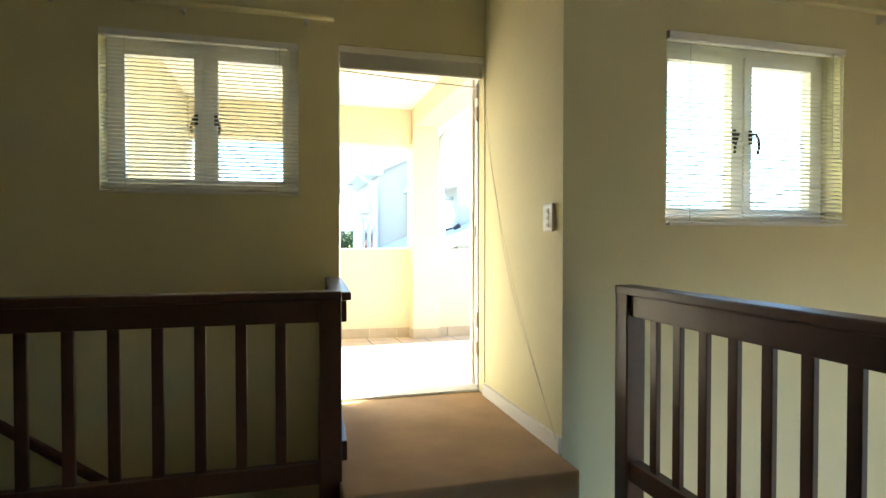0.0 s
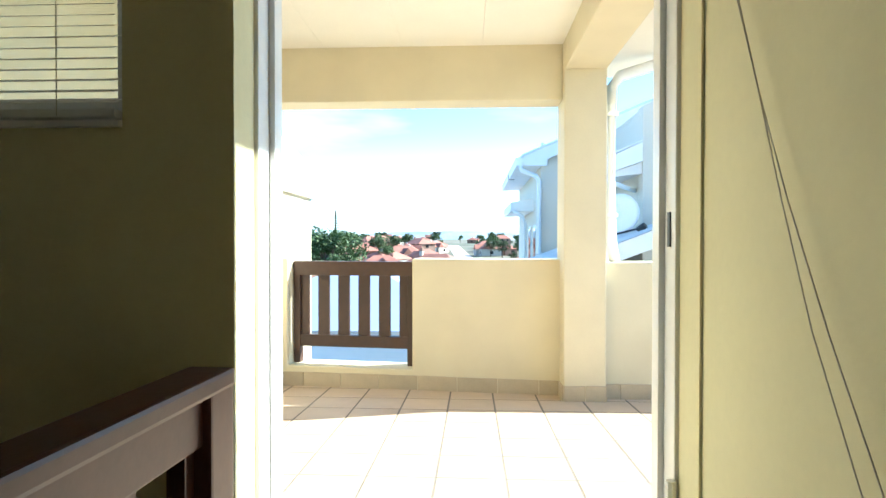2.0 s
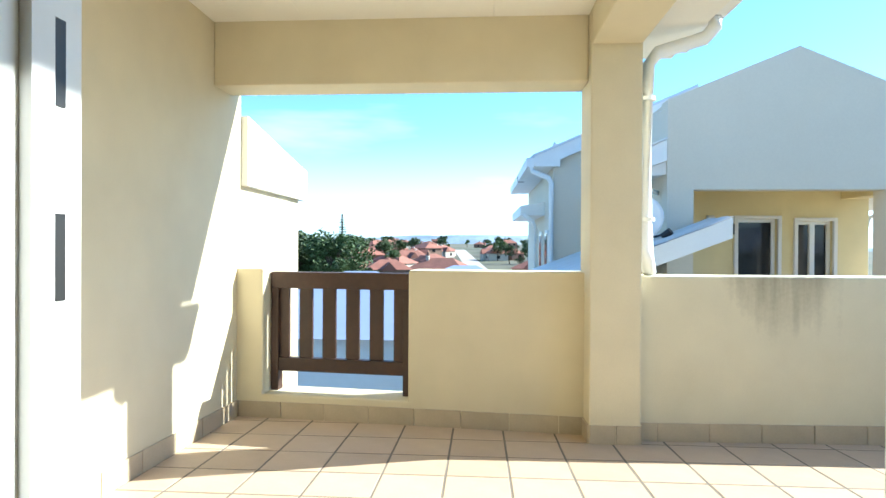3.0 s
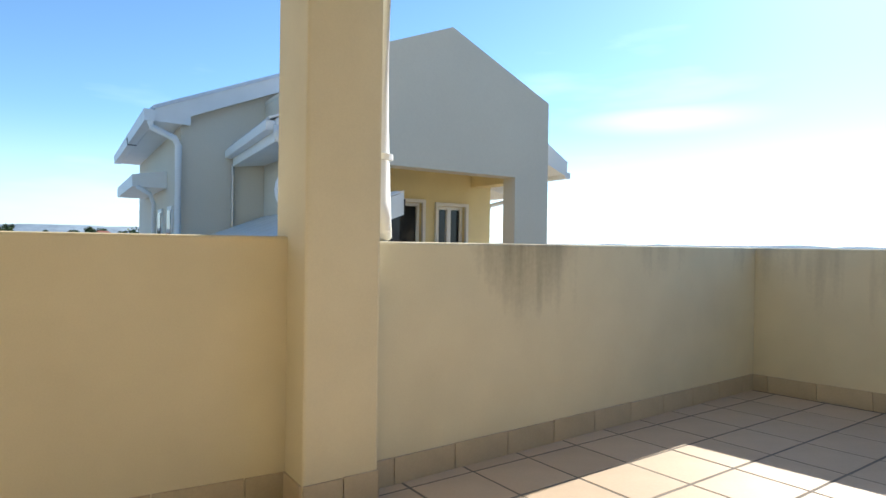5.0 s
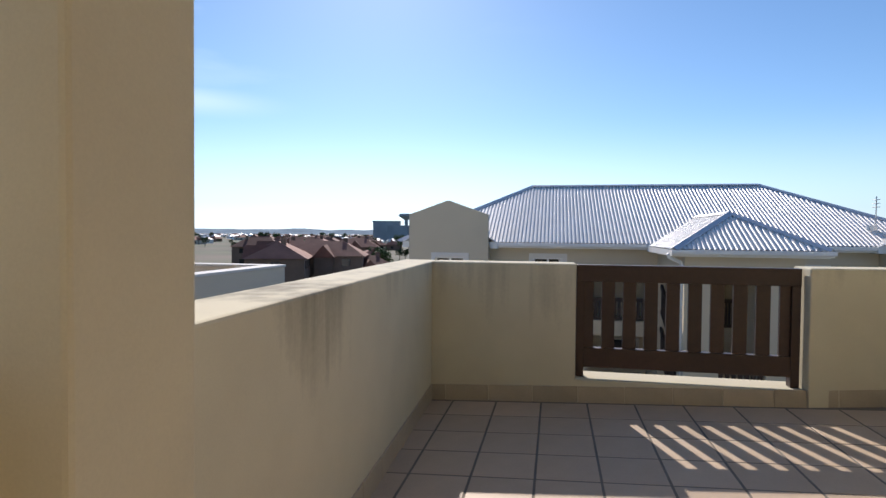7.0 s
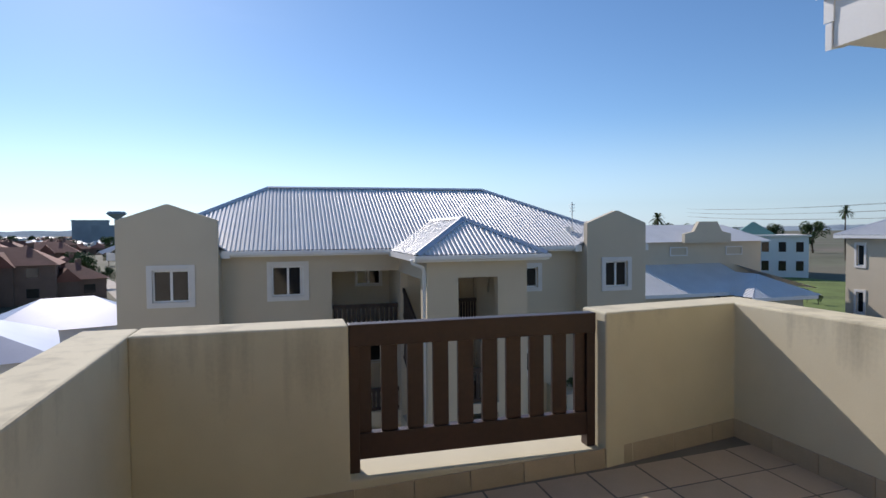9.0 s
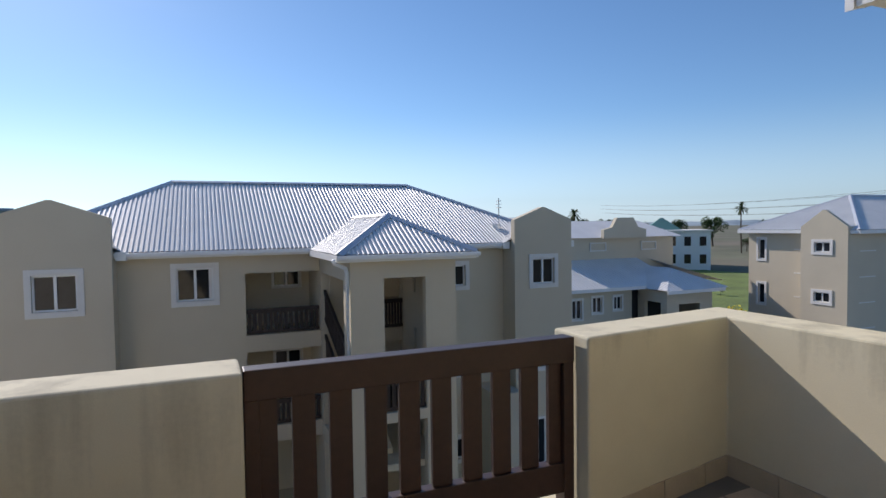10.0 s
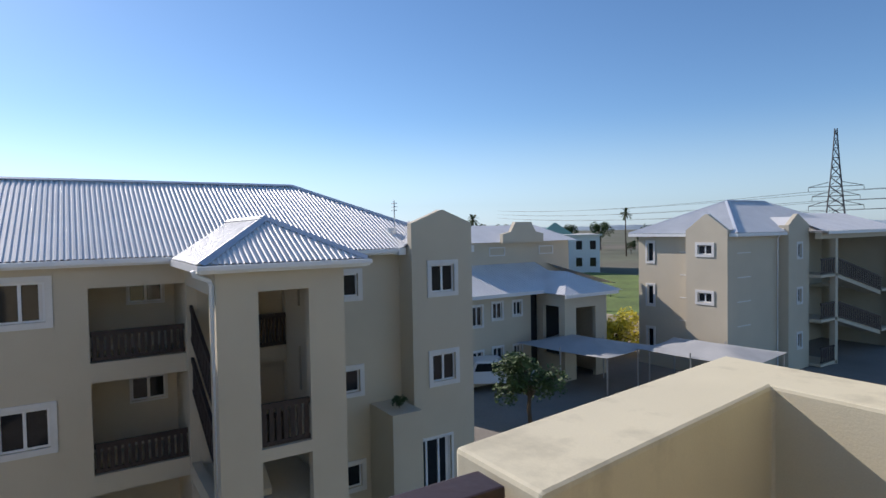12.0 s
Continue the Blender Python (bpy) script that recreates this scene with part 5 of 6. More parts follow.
# ---- white pickup ----
def pickup(x, y, rz):
    ob = thing("pickup_truck", "white double-cab pickup parked in the yard", "car", (x, y, GROUND + 0.02), rz=rz)
    bm = prism_bm([(-2.6, 0.55), (2.45, 0.50), (2.62, 0.75), (2.55, 1.08), (1.35, 1.20), (0.55, 1.78), (-1.0, 1.80), (-1.25, 1.22), (-2.6, 1.20)], "y", -0.88, 0.88)
    es = [e for e in bm.edges]
    bmesh.ops.bevel(bm, geom=es, offset=0.06, segments=2, affect="EDGES")
    body = part("body", bm, M_CARPAINT, ob)
    for s in (-1, 1):
        part("side_window", prism_bm([(0.95, 1.24), (0.52, 1.68), (-0.90, 1.70), (-1.08, 1.24)], "y", s * 0.87, s * 0.90), M_PANE, body)
        part("headlight", box_bm(2.42, 2.60, s * 0.62 - 0.16, s * 0.62 + 0.16, 0.82, 1.0, bevel=0.03), M_PLASTIC, body)
        for xx in (1.65, -1.65):
            wt = bmesh.new()
            bmesh.ops.create_cone(wt, cap_ends=True, segments=24, radius1=0.38, radius2=0.38, depth=0.24, matrix=Matrix.Translation((xx, s * 0.80, 0.38)) @ Matrix.Rotation(radians(90), 4, "X"))
            wheel = part("wheel", wt, M_TYRE, ob)
            rm = bmesh.new()
            bmesh.ops.create_cone(rm, cap_ends=True, segments=16, radius1=0.24, radius2=0.20, depth=0.03, matrix=Matrix.Translation((xx, s * 0.93, 0.38)) @ Matrix.Rotation(radians(90), 4, "X"))
            part("rim", rm, M_STEEL, wheel)
    part("windscreen", prism_bm([(1.36, 1.235), (1.26, 1.30), (0.66, 1.74), (0.72, 1.74), (1.40, 1.25)], "y", -0.74, 0.74), M_PANE, body)
    part("grille", box_bm(2.56, 2.63, -0.42, 0.42, 0.80, 1.0), M_BLACK, body)
    part("bumper", box_bm(2.45, 2.70, -0.85, 0.85, 0.45, 0.68, bevel=0.05), M_CARPAINT, body)
    return ob


pickup(30.4, -15.2, -118)


# ---- trees and shrubs ----
def tree(name, label, seed, height, crown_r, crown_z, leaves, leaf, mat, flat=1.0):
    rnd = random.Random(seed)
    ob = thing(name, label, "tree" if height > 2.2 else "shrub")
    bm = bmesh.new()
    add_tube(bm, [(0, 0, 0), (0.03 * height, 0.01, crown_z * 0.5), (0.02, 0.03, crown_z)], 0.028 * height, 7)
    centres = []
    for k in range(11):
        a, e = rnd.uniform(0, 6.28), rnd.uniform(-0.5, 1.0)
        r = crown_r * rnd.uniform(0.45, 0.85)
        c = Vector((math.cos(a) * r * math.cos(e), math.sin(a) * r * math.cos(e), crown_z + math.sin(e) * r * flat))
        centres.append((c, crown_r * rnd.uniform(0.28, 0.5)))
        add_tube(bm, [(0.02, 0.03, crown_z * 0.7), tuple((Vector((0, 0, crown_z)) + c) * 0.5), tuple(c)], 0.010 * height, 5)
    part("trunk", bm, M_BARK, ob)
    lv = []
    fc = []
    for i in range(leaves):
        c, r = centres[i % len(centres)]
        d = Vector((rnd.gauss(0, 1), rnd.gauss(0, 1), rnd.gauss(0, 0.8))).normalized() * r * rnd.uniform(0.35, 1.05) ** 0.6
        p = c + d
        q = Euler((rnd.uniform(-0.9, 0.9), rnd.uniform(-0.9, 0.9), rnd.uniform(0, 6.3))).to_matrix()
        s = leaf * rnd.uniform(0.6, 1.3)
        k = len(lv)
        for o in ((-s, 0, 0), (0, -s * 0.5, 0.1 * s), (s, 0, 0), (0, s * 0.5, 0.1 * s)):
            lv.append(tuple(p + q @ Vector(o)))
        fc.append((k, k + 1, k + 2, k + 3))
    me = bpy.data.meshes.new("crown")
    me.from_pydata(lv, [], fc)
    me.materials.append(mat)
    cr = new("crown", me)
    cr.parent = ob
    return ob


t1 = tree("tree", "leafy green broadleaf tree with rounded crown", 1, 6.5, 2.8, 4.2, 2600, 0.20, M_LEAF)
t2 = tree("tree", "leafy green broadleaf tree with uneven crown", 2, 8.5, 3.2, 5.4, 2600, 0.24, M_LEAF)
t1.matrix_world = pose(23.41, -12.14, GROUND, 0, 0, 20) @ Matrix.Scale(0.58, 4)
t2.matrix_world = pose(-38, 96, GROUND)
bush = tree("shrub", "bright yellow-green rounded garden shrub", 3, 2.0, 1.7, 1.3, 2600, 0.14, M_YLEAF)
bush.matrix_world = pose(32.4, -28.3, GROUND, 0, 0, 0) @ Matrix.Scale(1.12, 4)
pb = tree("shrub", "small dark green shrub in a planter", 9, 0.9, 0.4, 0.5, 500, 0.07, M_LEAF)
pb.matrix_world = pose(19.7, -3.5, -4.12) @ Matrix.Scale(0.6, 4)
rnd = random.Random(11)
for k in range(130):
    d = rnd.uniform(100, 560)
    x = d * math.tan(radians(rnd.uniform(-27, 9.5)))
    if abs(x - (5 - (d - 90) * 0.058)) < 6:
        continue
    copy_thing(t1 if k % 2 else t2, pose(x, d, GROUND + rise(d), 0, 0, rnd.uniform(0, 360)) @ Matrix.Scale(rnd.uniform(0.7, 1.25), 4))
for k in range(9):
    copy_thing(t2, pose(rnd.uniform(-36, -20), rnd.uniform(84, 95), GROUND, 0, 0, rnd.uniform(0, 360)) @ Matrix.Scale(rnd.uniform(1.0, 1.4), 4))
for k in range(26):
    copy_thing(t1, pose(rnd.uniform(46, 74), rnd.uniform(-62, -35), GROUND, 0, 0, rnd.uniform(0, 360)) @ Matrix.Scale(rnd.uniform(0.25, 0.42), 4))
for k in range(26):
    a = radians(rnd.uniform(60, 88))
    d = rnd.uniform(95, 240)
    copy_thing(t1 if k % 2 else t2, pose(math.sin(a) * d, math.cos(a) * d, GROUND, 0, 0, rnd.uniform(0, 360)) @ Matrix.Scale(rnd.uniform(0.5, 0.95), 4))
for k in range(34):
    a = radians(rnd.uniform(118, 152))
    d = rnd.uniform(150, 330)
    copy_thing(t1 if k % 2 else t2, pose(math.sin(a) * d, math.cos(a) * d, GROUND, 0, 0, rnd.uniform(0, 360)) @ Matrix.Scale(rnd.uniform(0.9, 1.5), 4))
for k in range(7):
    copy_thing(t1, pose(rnd.uniform(36, 60), rnd.uniform(-34, -28), GROUND, 0, 0, rnd.uniform(0, 360)) @ Matrix.Scale(rnd.uniform(0.4, 0.6), 4))

for k in range(90):
    a = radians(rnd.uniform(44, 74))
    d = rnd.uniform(170, 800)
    copy_thing(t1 if k % 2 else t2, pose(max(116, math.sin(a) * d), math.cos(a) * d, GROUND, 0, 0, rnd.uniform(0, 360)) @ Matrix.Scale(rnd.uniform(0.7, 1.1), 4))


def conifer(x, y, h, seed):
    """Tall tiered pine with level branches."""
    ob = thing("pine_tree", "tall narrow tiered pine tree", "tree", (x, y, GROUND))
    rr = random.Random(seed)
    part("trunk", tube_bm([(0, 0, 0), (0, 0, h * 0.97)], 0.22, 7), M_BARK, ob)
    bm = bmesh.new()
    tiers = 22
    for i in range(tiers):
        z = h * (0.15 + 0.84 * i / tiers)
        r = 0.24 * h * (1 - i / tiers) + 0.25
        for j in range(11):
            a = rr.uniform(0, 6.28)
            rl = r * rr.uniform(0.6, 1.05)
            d = Vector((math.cos(a), math.sin(a), 0.10))
            s = Vector((-math.sin(a), math.cos(a), 0)) * rl * 0.32
            b, t = Vector((0, 0, z)), Vector((0, 0, z)) + d * rl
            m_ = (b + t) / 2
            for lift in (-0.14, 0.14):
                up = Vector((0, 0, lift * 1.3))
                vv = [bm.verts.new(p) for p in (b, m_ + s + up, t + up * 0.5, m_ - s + up)]
                bm.faces.new(vv)
    part("crown", bm, M_LEAF, ob)
    return ob


conifer(-40.4, 172, 19, 4)


def palm(x, y, h, seed):
    ob = thing("palm_tree", "tall palm with a round tuft of fronds", "tree", (x, y, GROUND))
    part("trunk", tube_bm([(0, 0, 0), (0.2, 0.1, h * 0.5), (0.1, 0.1, h)], 0.22, 8), M_BARK, ob)
    bm = bmesh.new()
    rr = random.Random(seed)
    for k in range(46):
        a, e = rr.uniform(0, 6.28), rr.uniform(-0.9, 1.3)
        pts = [Vector((0.1, 0.1, h)) + Vector((math.cos(a) * math.cos(e) * t, math.sin(a) * math.cos(e) * t, math.sin(e) * t - 0.16 * t * t)) for t in (0, 0.9, 1.7, 2.4)]
        s = Vector((-math.sin(a), math.cos(a), 0)) * 0.24
        for p, q in zip(pts, pts[1:]):
            bm.faces.new([bm.verts.new(v) for v in (p - s, p + s, q + s * 0.6, q - s * 0.6)])
    part("crown", bm, M_LEAF, ob)


palm(126, -142, 14, 3)
palm(128, -84, 12, 5)


# ---- far houses ----
def house(seed, w, d, h, wallm, roofm, rise, label):
    ob = thing("house", label, "house", group="suburban houses")
    rr = random.Random(seed)
    part("wall", box_bm(-w / 2, w / 2, -d / 2, d / 2, 0, h), wallm, ob)
    e = 0.5
    bm = bmesh.new()
    a = [bm.verts.new(p) for p in ((-w / 2 - e, -d / 2 - e, h), (w / 2 + e, -d / 2 - e, h), (w / 2 + e, d / 2 + e, h), (-w / 2 - e, d / 2 + e, h))]
    r = [bm.verts.new(p) for p in ((-w / 2 + d * 0.42, 0, h + rise), (w / 2 - d * 0.42, 0, h + rise))]
    for f in ((a[0], a[1], r[1], r[0]), (a[1], a[2], r[1]), (a[2], a[3], r[0], r[1]), (a[3], a[0], r[0])):
        bm.faces.new(f)
    bm.faces.new(list(reversed(a)))
    roof_ = part("roof", bm, roofm, ob)
    if seed != 7:
        part("gable", prism_bm([(-1.8, h - 0.2), (1.8, h - 0.2), (0, h + rise * 0.75)], "y", -d / 2 - 1.4, 0), roofm, ob)
        part("wing", box_bm(-1.5, 1.5, -d / 2 - 1.1, -d / 2, 0, h - 0.1), wallm, ob)
    if seed != 7:
        part("chimney", box_bm(w * 0.2, w * 0.2 + 0.7, 0.4, 1.1, h, h + rise + 0.5), wallm, roof_)
    fl = 2 if h > 4 else 1
    for k in range(fl):
        for i in range(3):
            x = -w / 2 + w * (i + 0.6) / 3.3
            for s in (-1, 1):
                win = part("window", box_bm(x - 0.7, x + 0.7, s * (d / 2) - 0.03, s * (d / 2) + 0.03, 0.9 + 2.7 * k, 2.1 + 2.7 * k), M_PANE, ob)
        for s in (-1, 1):
            part("window", box_bm(s * w / 2 - 0.03, s * w / 2 + 0.03, -0.7, 0.7, 0.9 + 2.7 * k, 2.1 + 2.7 * k), M_PANE, ob)
    return ob


hv = [house(1, 12, 8, 5.2, M_BRICK, M_REDROOF, 2.4, "two-storey brown brick house with terracotta tiled roof"),
      house(2, 10, 7.5, 2.9, M_BRICK, M_REDROOF, 2.2, "low brown brick house with terracotta tiled roof"),
      house(3, 13, 8.5, 3.0, M_PALEWALL, M_REDROOF, 2.5, "pale plastered house with red tiled roof"),
      house(4, 11, 8, 3.0, M_WHITEWALL, M_ROOF, 2.0, "white house with pale metal roof")]
spots = []
rnd = random.Random(21)
# estate to the east-north-east: rows along the road
for row in range(7):
    for i in range(9):
        d = 98 + row * 34 + rnd.uniform(-6, 6)
        a = radians(60 + i * 2.7 + (row % 2) * 1.3 + rnd.uniform(-0.6, 0.6))
        if a > radians(70.0) and row < 6:
            continue
        spots.append((math.sin(a) * d, math.cos(a) * d, rnd.choice((20, 110, 200, 290)) + rnd.uniform(-8, 8), rnd.choice((0, 0, 0, 1))))
# houses to the north
for i in range(95):
    d = rnd.uniform(125, 620)
    x, y = d * math.tan(radians(rnd.uniform(-27, 9.5))), d
    if abs(x - (5 - (y - 90) * 0.058)) < 8 + d * 0.01:
        continue
    spots.append((x, y, rnd.uniform(0, 360), rnd.choice((1, 2, 2, 2, 1, 0))))
# far town, small and pale
for i in range(150):
    a = radians(rnd.uniform(55, 82))
    d = rnd.uniform(420, 1500)
    spots.append((math.sin(a) * d, math.cos(a) * d, rnd.uniform(0, 360), rnd.choice((2, 3, 3, 1))))
used = set()
for x, y, rz, k in spots:
    if k not in used:
        hv[k].matrix_world = pose(x, y, GROUND + (rise(y) if x < 112 else 0), 0, 0, rz)
        used.add(k)
    else:
        copy_thing(hv[k], pose(x, y, GROUND + (rise(y) if x < 112 else 0), 0, 0, rz))

# water tower and blocks on the skyline, with the distance haze painted into their colour
wt = thing("water_tower", "concrete mushroom water tower in haze-blue colour on the skyline", "tower", (690, 186, GROUND))
part("stem", tube_bm([(0, 0, 0), (0, 0, 27)], 2.3, 12), M_HAZE, wt)
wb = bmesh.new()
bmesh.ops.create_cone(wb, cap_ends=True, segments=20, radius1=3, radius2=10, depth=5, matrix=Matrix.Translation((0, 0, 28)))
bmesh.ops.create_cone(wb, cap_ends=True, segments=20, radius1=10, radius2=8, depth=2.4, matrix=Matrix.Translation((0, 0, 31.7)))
part("tank", wb, M_HAZE, wt)
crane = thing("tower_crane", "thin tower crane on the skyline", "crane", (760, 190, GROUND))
part("mast", tube_bm([(0, 0, 0), (0, 0, 30)], 0.8, 4), M_HAZE, crane)
part("jib", tube_bm([(-12, -12, 28), (16, 16, 28)], 0.7, 4), M_HAZE, crane)
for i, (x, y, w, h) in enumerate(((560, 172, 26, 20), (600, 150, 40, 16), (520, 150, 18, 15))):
    sk = thing("office_building", "distant building block in haze-blue colour on the skyline", "building", (x, y, GROUND), rz=12)
    part("wall", box_bm(-w / 2, w / 2, -w / 2, w / 2, 0, h), M_HAZE, sk)
    part("roof", box_bm(-w / 2 - 0.5, w / 2 + 0.5, -w / 2 - 0.5, w / 2 + 0.5, h, h + 1), M_HAZE, sk)

# ---- lattice pylon with lines ----
py = thing("pylon", "tall grey steel lattice power pylon", "pylon", (75.3, -162.6, GROUND - 2.6), rz=25)
def half_width(z):
    return 3.2 * (1 - z / 37.0) ** 1.25 + 0.25
levels = [0, 5, 9.5, 13.5, 16.5, 19, 21.5, 24, 26.5, 29, 31.5, 34, 36.5]
for sx in (-1, 1):
    for sy in (-1, 1):
        part("leg", tube_bm([(sx * half_width(z), sy * half_width(z), z) for z in levels], 0.13, 5), M_PYLON, py)
lb = bmesh.new()
for z0, z1 in zip(levels, levels[1:]):
    a, b = half_width(z0), half_width(z1)
    for s in (-1, 1):
        add_tube(lb, [(-a, s * a, z0), (b, s * b, z1)], 0.07, 4)
        add_tube(lb, [(a, s * a, z0), (-b, s * b, z1)], 0.07, 4)
        add_tube(lb, [(s * a, -a, z0), (s * b, b, z1)], 0.07, 4)
        add_tube(lb, [(s * a, a, z0), (s * b, -b, z1)], 0.07, 4)
    add_tube(lb, [(-a, -a, z0), (a, -a, z0), (a, a, z0), (-a, a, z0), (-a, -a, z0)], 0.06, 4)
part("bracing", lb, M_PYLON, py)
for z, r in ((16.5, 6.0), (19.0, 5.2), (21.5, 6.0)):
    am = bmesh.new()
    for s in (-1, 1):
        add_tube(am, [(s * half_width(z), 0, z + 1.2), (s * r, 0, z)], 0.08, 4)
        add_tube(am, [(s * half_width(z), 0, z), (s * r, 0, z)], 0.08, 4)
        add_tube(am, [(s * r, 0, z), (s * r, 0, z - 1.2)], 0.06, 4)
    part("cross_arm", am, M_PYLON, py)
ln = thing("power_lines", "thin sagging power lines from the pylon", "cable", kind="stuff")
wbm = bmesh.new()
c0, s0 = math.cos(radians(25)), math.sin(radians(25))
for z, r in ((16.5, 6.0), (19.0, 5.2), (21.5, 6.0)):
    for s in (-1, 1):
        o = Vector((75.3 + s * r * c0, -162.6 + s * r * s0, GROUND + z - 3.8))
        for end in (Vector((330, -250, 12 + (z - 19))), Vector((-60, -190, 16 + (z - 19)))):
            pts = [o.lerp(end, t / 10) - Vector((0, 0, 9 * (t / 10) * (1 - t / 10))) for t in range(11)]
            add_tube(wbm, [tuple(p) for p in pts], 0.05, 4)
part("wires", wbm, M_PYLON, ln)

# ---- the neighbouring house to the north ----
nh = thing("neighbour_house", "grey plastered neighbouring house with white eaves and a covered balcony", "house", (0, 0, 0))
YG = 10.49
gp = [(2.96, 1.93), (5.64, 1.93), (5.64, -2), (6.26, -2), (6.24, 3.02), (4.58, 3.74), (2.96, 3.08)]
part("gable_wall", prism_bm(gp, "y", YG, YG + 0.25), M_NGREY, nh)
part("pier", box_bm(2.962, 3.29, YG + 0.002, YG + 0.248, 0.3, 1.93), M_NGREY, nh)
part("wall", box_bm(2.96, 3.21, YG + 0.25, 13.0, GROUND, 3.05), M_NGREY, nh)
part("wall", box_bm(2.96, 5.64, YG, YG + 0.25, GROUND, 0.3), M_NGREY, nh)
part("wall", box_bm(6.0, 6.26, YG + 0.25, 12.0, GROUND, 0.7), M_NGREY, nh)
part("beam", box_bm(6.0, 6.26, YG + 0.25, 12.0, 1.93, 3.0), M_YELLOW, nh)
part("ceiling", box_bm(3.21, 6.0, YG + 0.25, 12.0, 2.12, 2.2), M_YELLOW, nh)
part("balcony_floor", box_bm(3.21, 6.0, YG + 0.25, 12.0, -0.2, 0.0), M_TILE, nh)
wall("wall", "x", 12.0, 12.2, 3.212, 6.40, GROUND, 3.0, [(4.48, 5.07, 0.02, 1.63), (5.36, 5.88, 0.02, 1.60)], M_YELLOW, "", nh)
facade_window(nh, "x", 12.0, -1, 4.48, 5.07, 0.02, 1.63, surround=0.05, leaves=1)
facade_window(nh, "x", 12.0, -1, 5.36, 5.88, 0.02, 1.60, surround=0.05)
part("wall_lamp", box_bm(4.02, 4.14, 11.93, 12.0, 1.56, 1.68, bevel=0.02), M_TRIM, nh)
nr = bmesh.new()
slope_sheet(nr, [(2.96, 10.6, 2.98), (2.96, 16, 2.98), (4.58, 16, 3.66), (4.58, 10.6, 3.66)])
slope_sheet(nr, [(6.24, 10.6, 2.94), (6.24, 16, 2.94), (4.58, 16, 3.66), (4.58, 10.6, 3.66)])
part("roof", nr, M_ROOF, nh)
part("eave", prism_bm([(6.24, 2.28), (6.83, 2.05), (6.85, 2.27), (6.24, 2.62)], "y", 10.7, 10.78), M_WHITE, nh)
part("eave", prism_bm([(6.24, 2.30), (6.83, 2.07), (6.85, 2.25), (6.24, 2.60)], "y", 10.78, 15.5), M_WHITE, nh)
part("gutter", box_bm(6.80, 6.92, 10.7, 15.5, 2.02, 2.12, bevel=0.02), M_WHITE, nh)
part("far_eave", prism_bm([(6.41, 1.92), (6.88, 1.80), (6.90, 1.98), (6.41, 2.14)], "y", 12.0, 15.0), M_WHITE, nh)
part("downpipe", tube_bm([(6.84, 12.05, 1.84), (6.80, 12.08, 1.74), (6.50, 12.14, 1.66), (6.46, 12.15, 1.50), (6.46, 12.15, GROUND)], 0.035, 8), M_WHITE, nh, smooth=True)
# rear body: gable end with a deep barge board, gutter and downpipe at the corner
YB = 13.0
part("wall", prism_bm([(1.83, GROUND), (6.3, GROUND), (6.3, 2.9), (4.2, 3.72), (1.83, 2.70)], "y", YB, 18), M_NGREY, nh)
part("barge_board", prism_bm([(1.50, 2.56), (1.93, 2.56), (1.93, 2.68), (4.2, 3.66), (4.2, 3.90), (1.50, 2.74)], "y", YB - 0.14, YB - 0.08), M_WHITE, nh)
part("barge_flashing", prism_bm([(1.47, 2.715), (4.2, 3.88), (4.2, 3.925), (1.47, 2.76)], "y", YB - 0.165, YB - 0.02), M_FLASH, nh)
rr2 = bmesh.new()
slope_sheet(rr2, [(1.46, YB - 0.12, 2.73), (1.46, 18, 2.73), (4.2, 18, 3.90), (4.2, YB - 0.12, 3.90)])
slope_sheet(rr2, [(6.6, YB - 0.12, 2.88), (6.6, 18, 2.88), (4.2, 18, 3.90), (4.2, YB - 0.12, 3.90)])
part("roof", rr2, M_ROOF, nh)
part("soffit", box_bm(1.50, 1.83, YB - 0.08, 18, 2.56, 2.60), M_WHITE, nh)
part("gutter", prism_bm([(1.37, 2.55), (1.49, 2.55), (1.50, 2.70), (1.36, 2.70)], "y", YB - 0.18, 18), M_WHITE, nh)
part("gutter_end", prism_bm([(1.365, 2.545), (1.495, 2.545), (1.505, 2.66), (1.355, 2.66)], "y", YB + 2.1, YB + 2.2), M_BLACK, nh)
part("downpipe", tube_bm([(1.44, YB - 0.14, 2.56), (1.46, YB - 0.12, 2.48), (1.74, YB - 0.08, 2.37), (1.79, YB - 0.07, 2.28), (1.79, YB - 0.07, 0.96), (1.83, YB - 0.10, 0.93)], 0.045, 10), M_WHITE, nh, smooth=True)
for yw_ in (13.55, 14.55):
    wd = part("window", box_bm(1.80, 1.828, yw_, yw_ + 0.42, 0.6, 1.5), M_ALU, nh)
    part("pane", box_bm(1.792, 1.80, yw_ + 0.05, yw_ + 0.37, 0.66, 1.44), M_PANE, wd)
part("lower_eave", prism_bm([(1.36, 1.80), (1.829, 1.80), (1.829, 2.06), (1.36, 1.98)], "y", 14.2, 17), M_WHITE, nh)
part("downpipe", tube_bm([(1.42, 14.2, 1.80), (1.60, 14.24, 1.70), (1.66, 14.26, 1.55), (1.66, 14.26, GROUND)], 0.035, 8), M_WHITE, nh, smooth=True)
part("roof_vent", prism_bm([(1.95, 2.9), (2.25, 3.0), (2.0, 3.22)], "y", 14.2, 14.45), M_FLASH, nh)
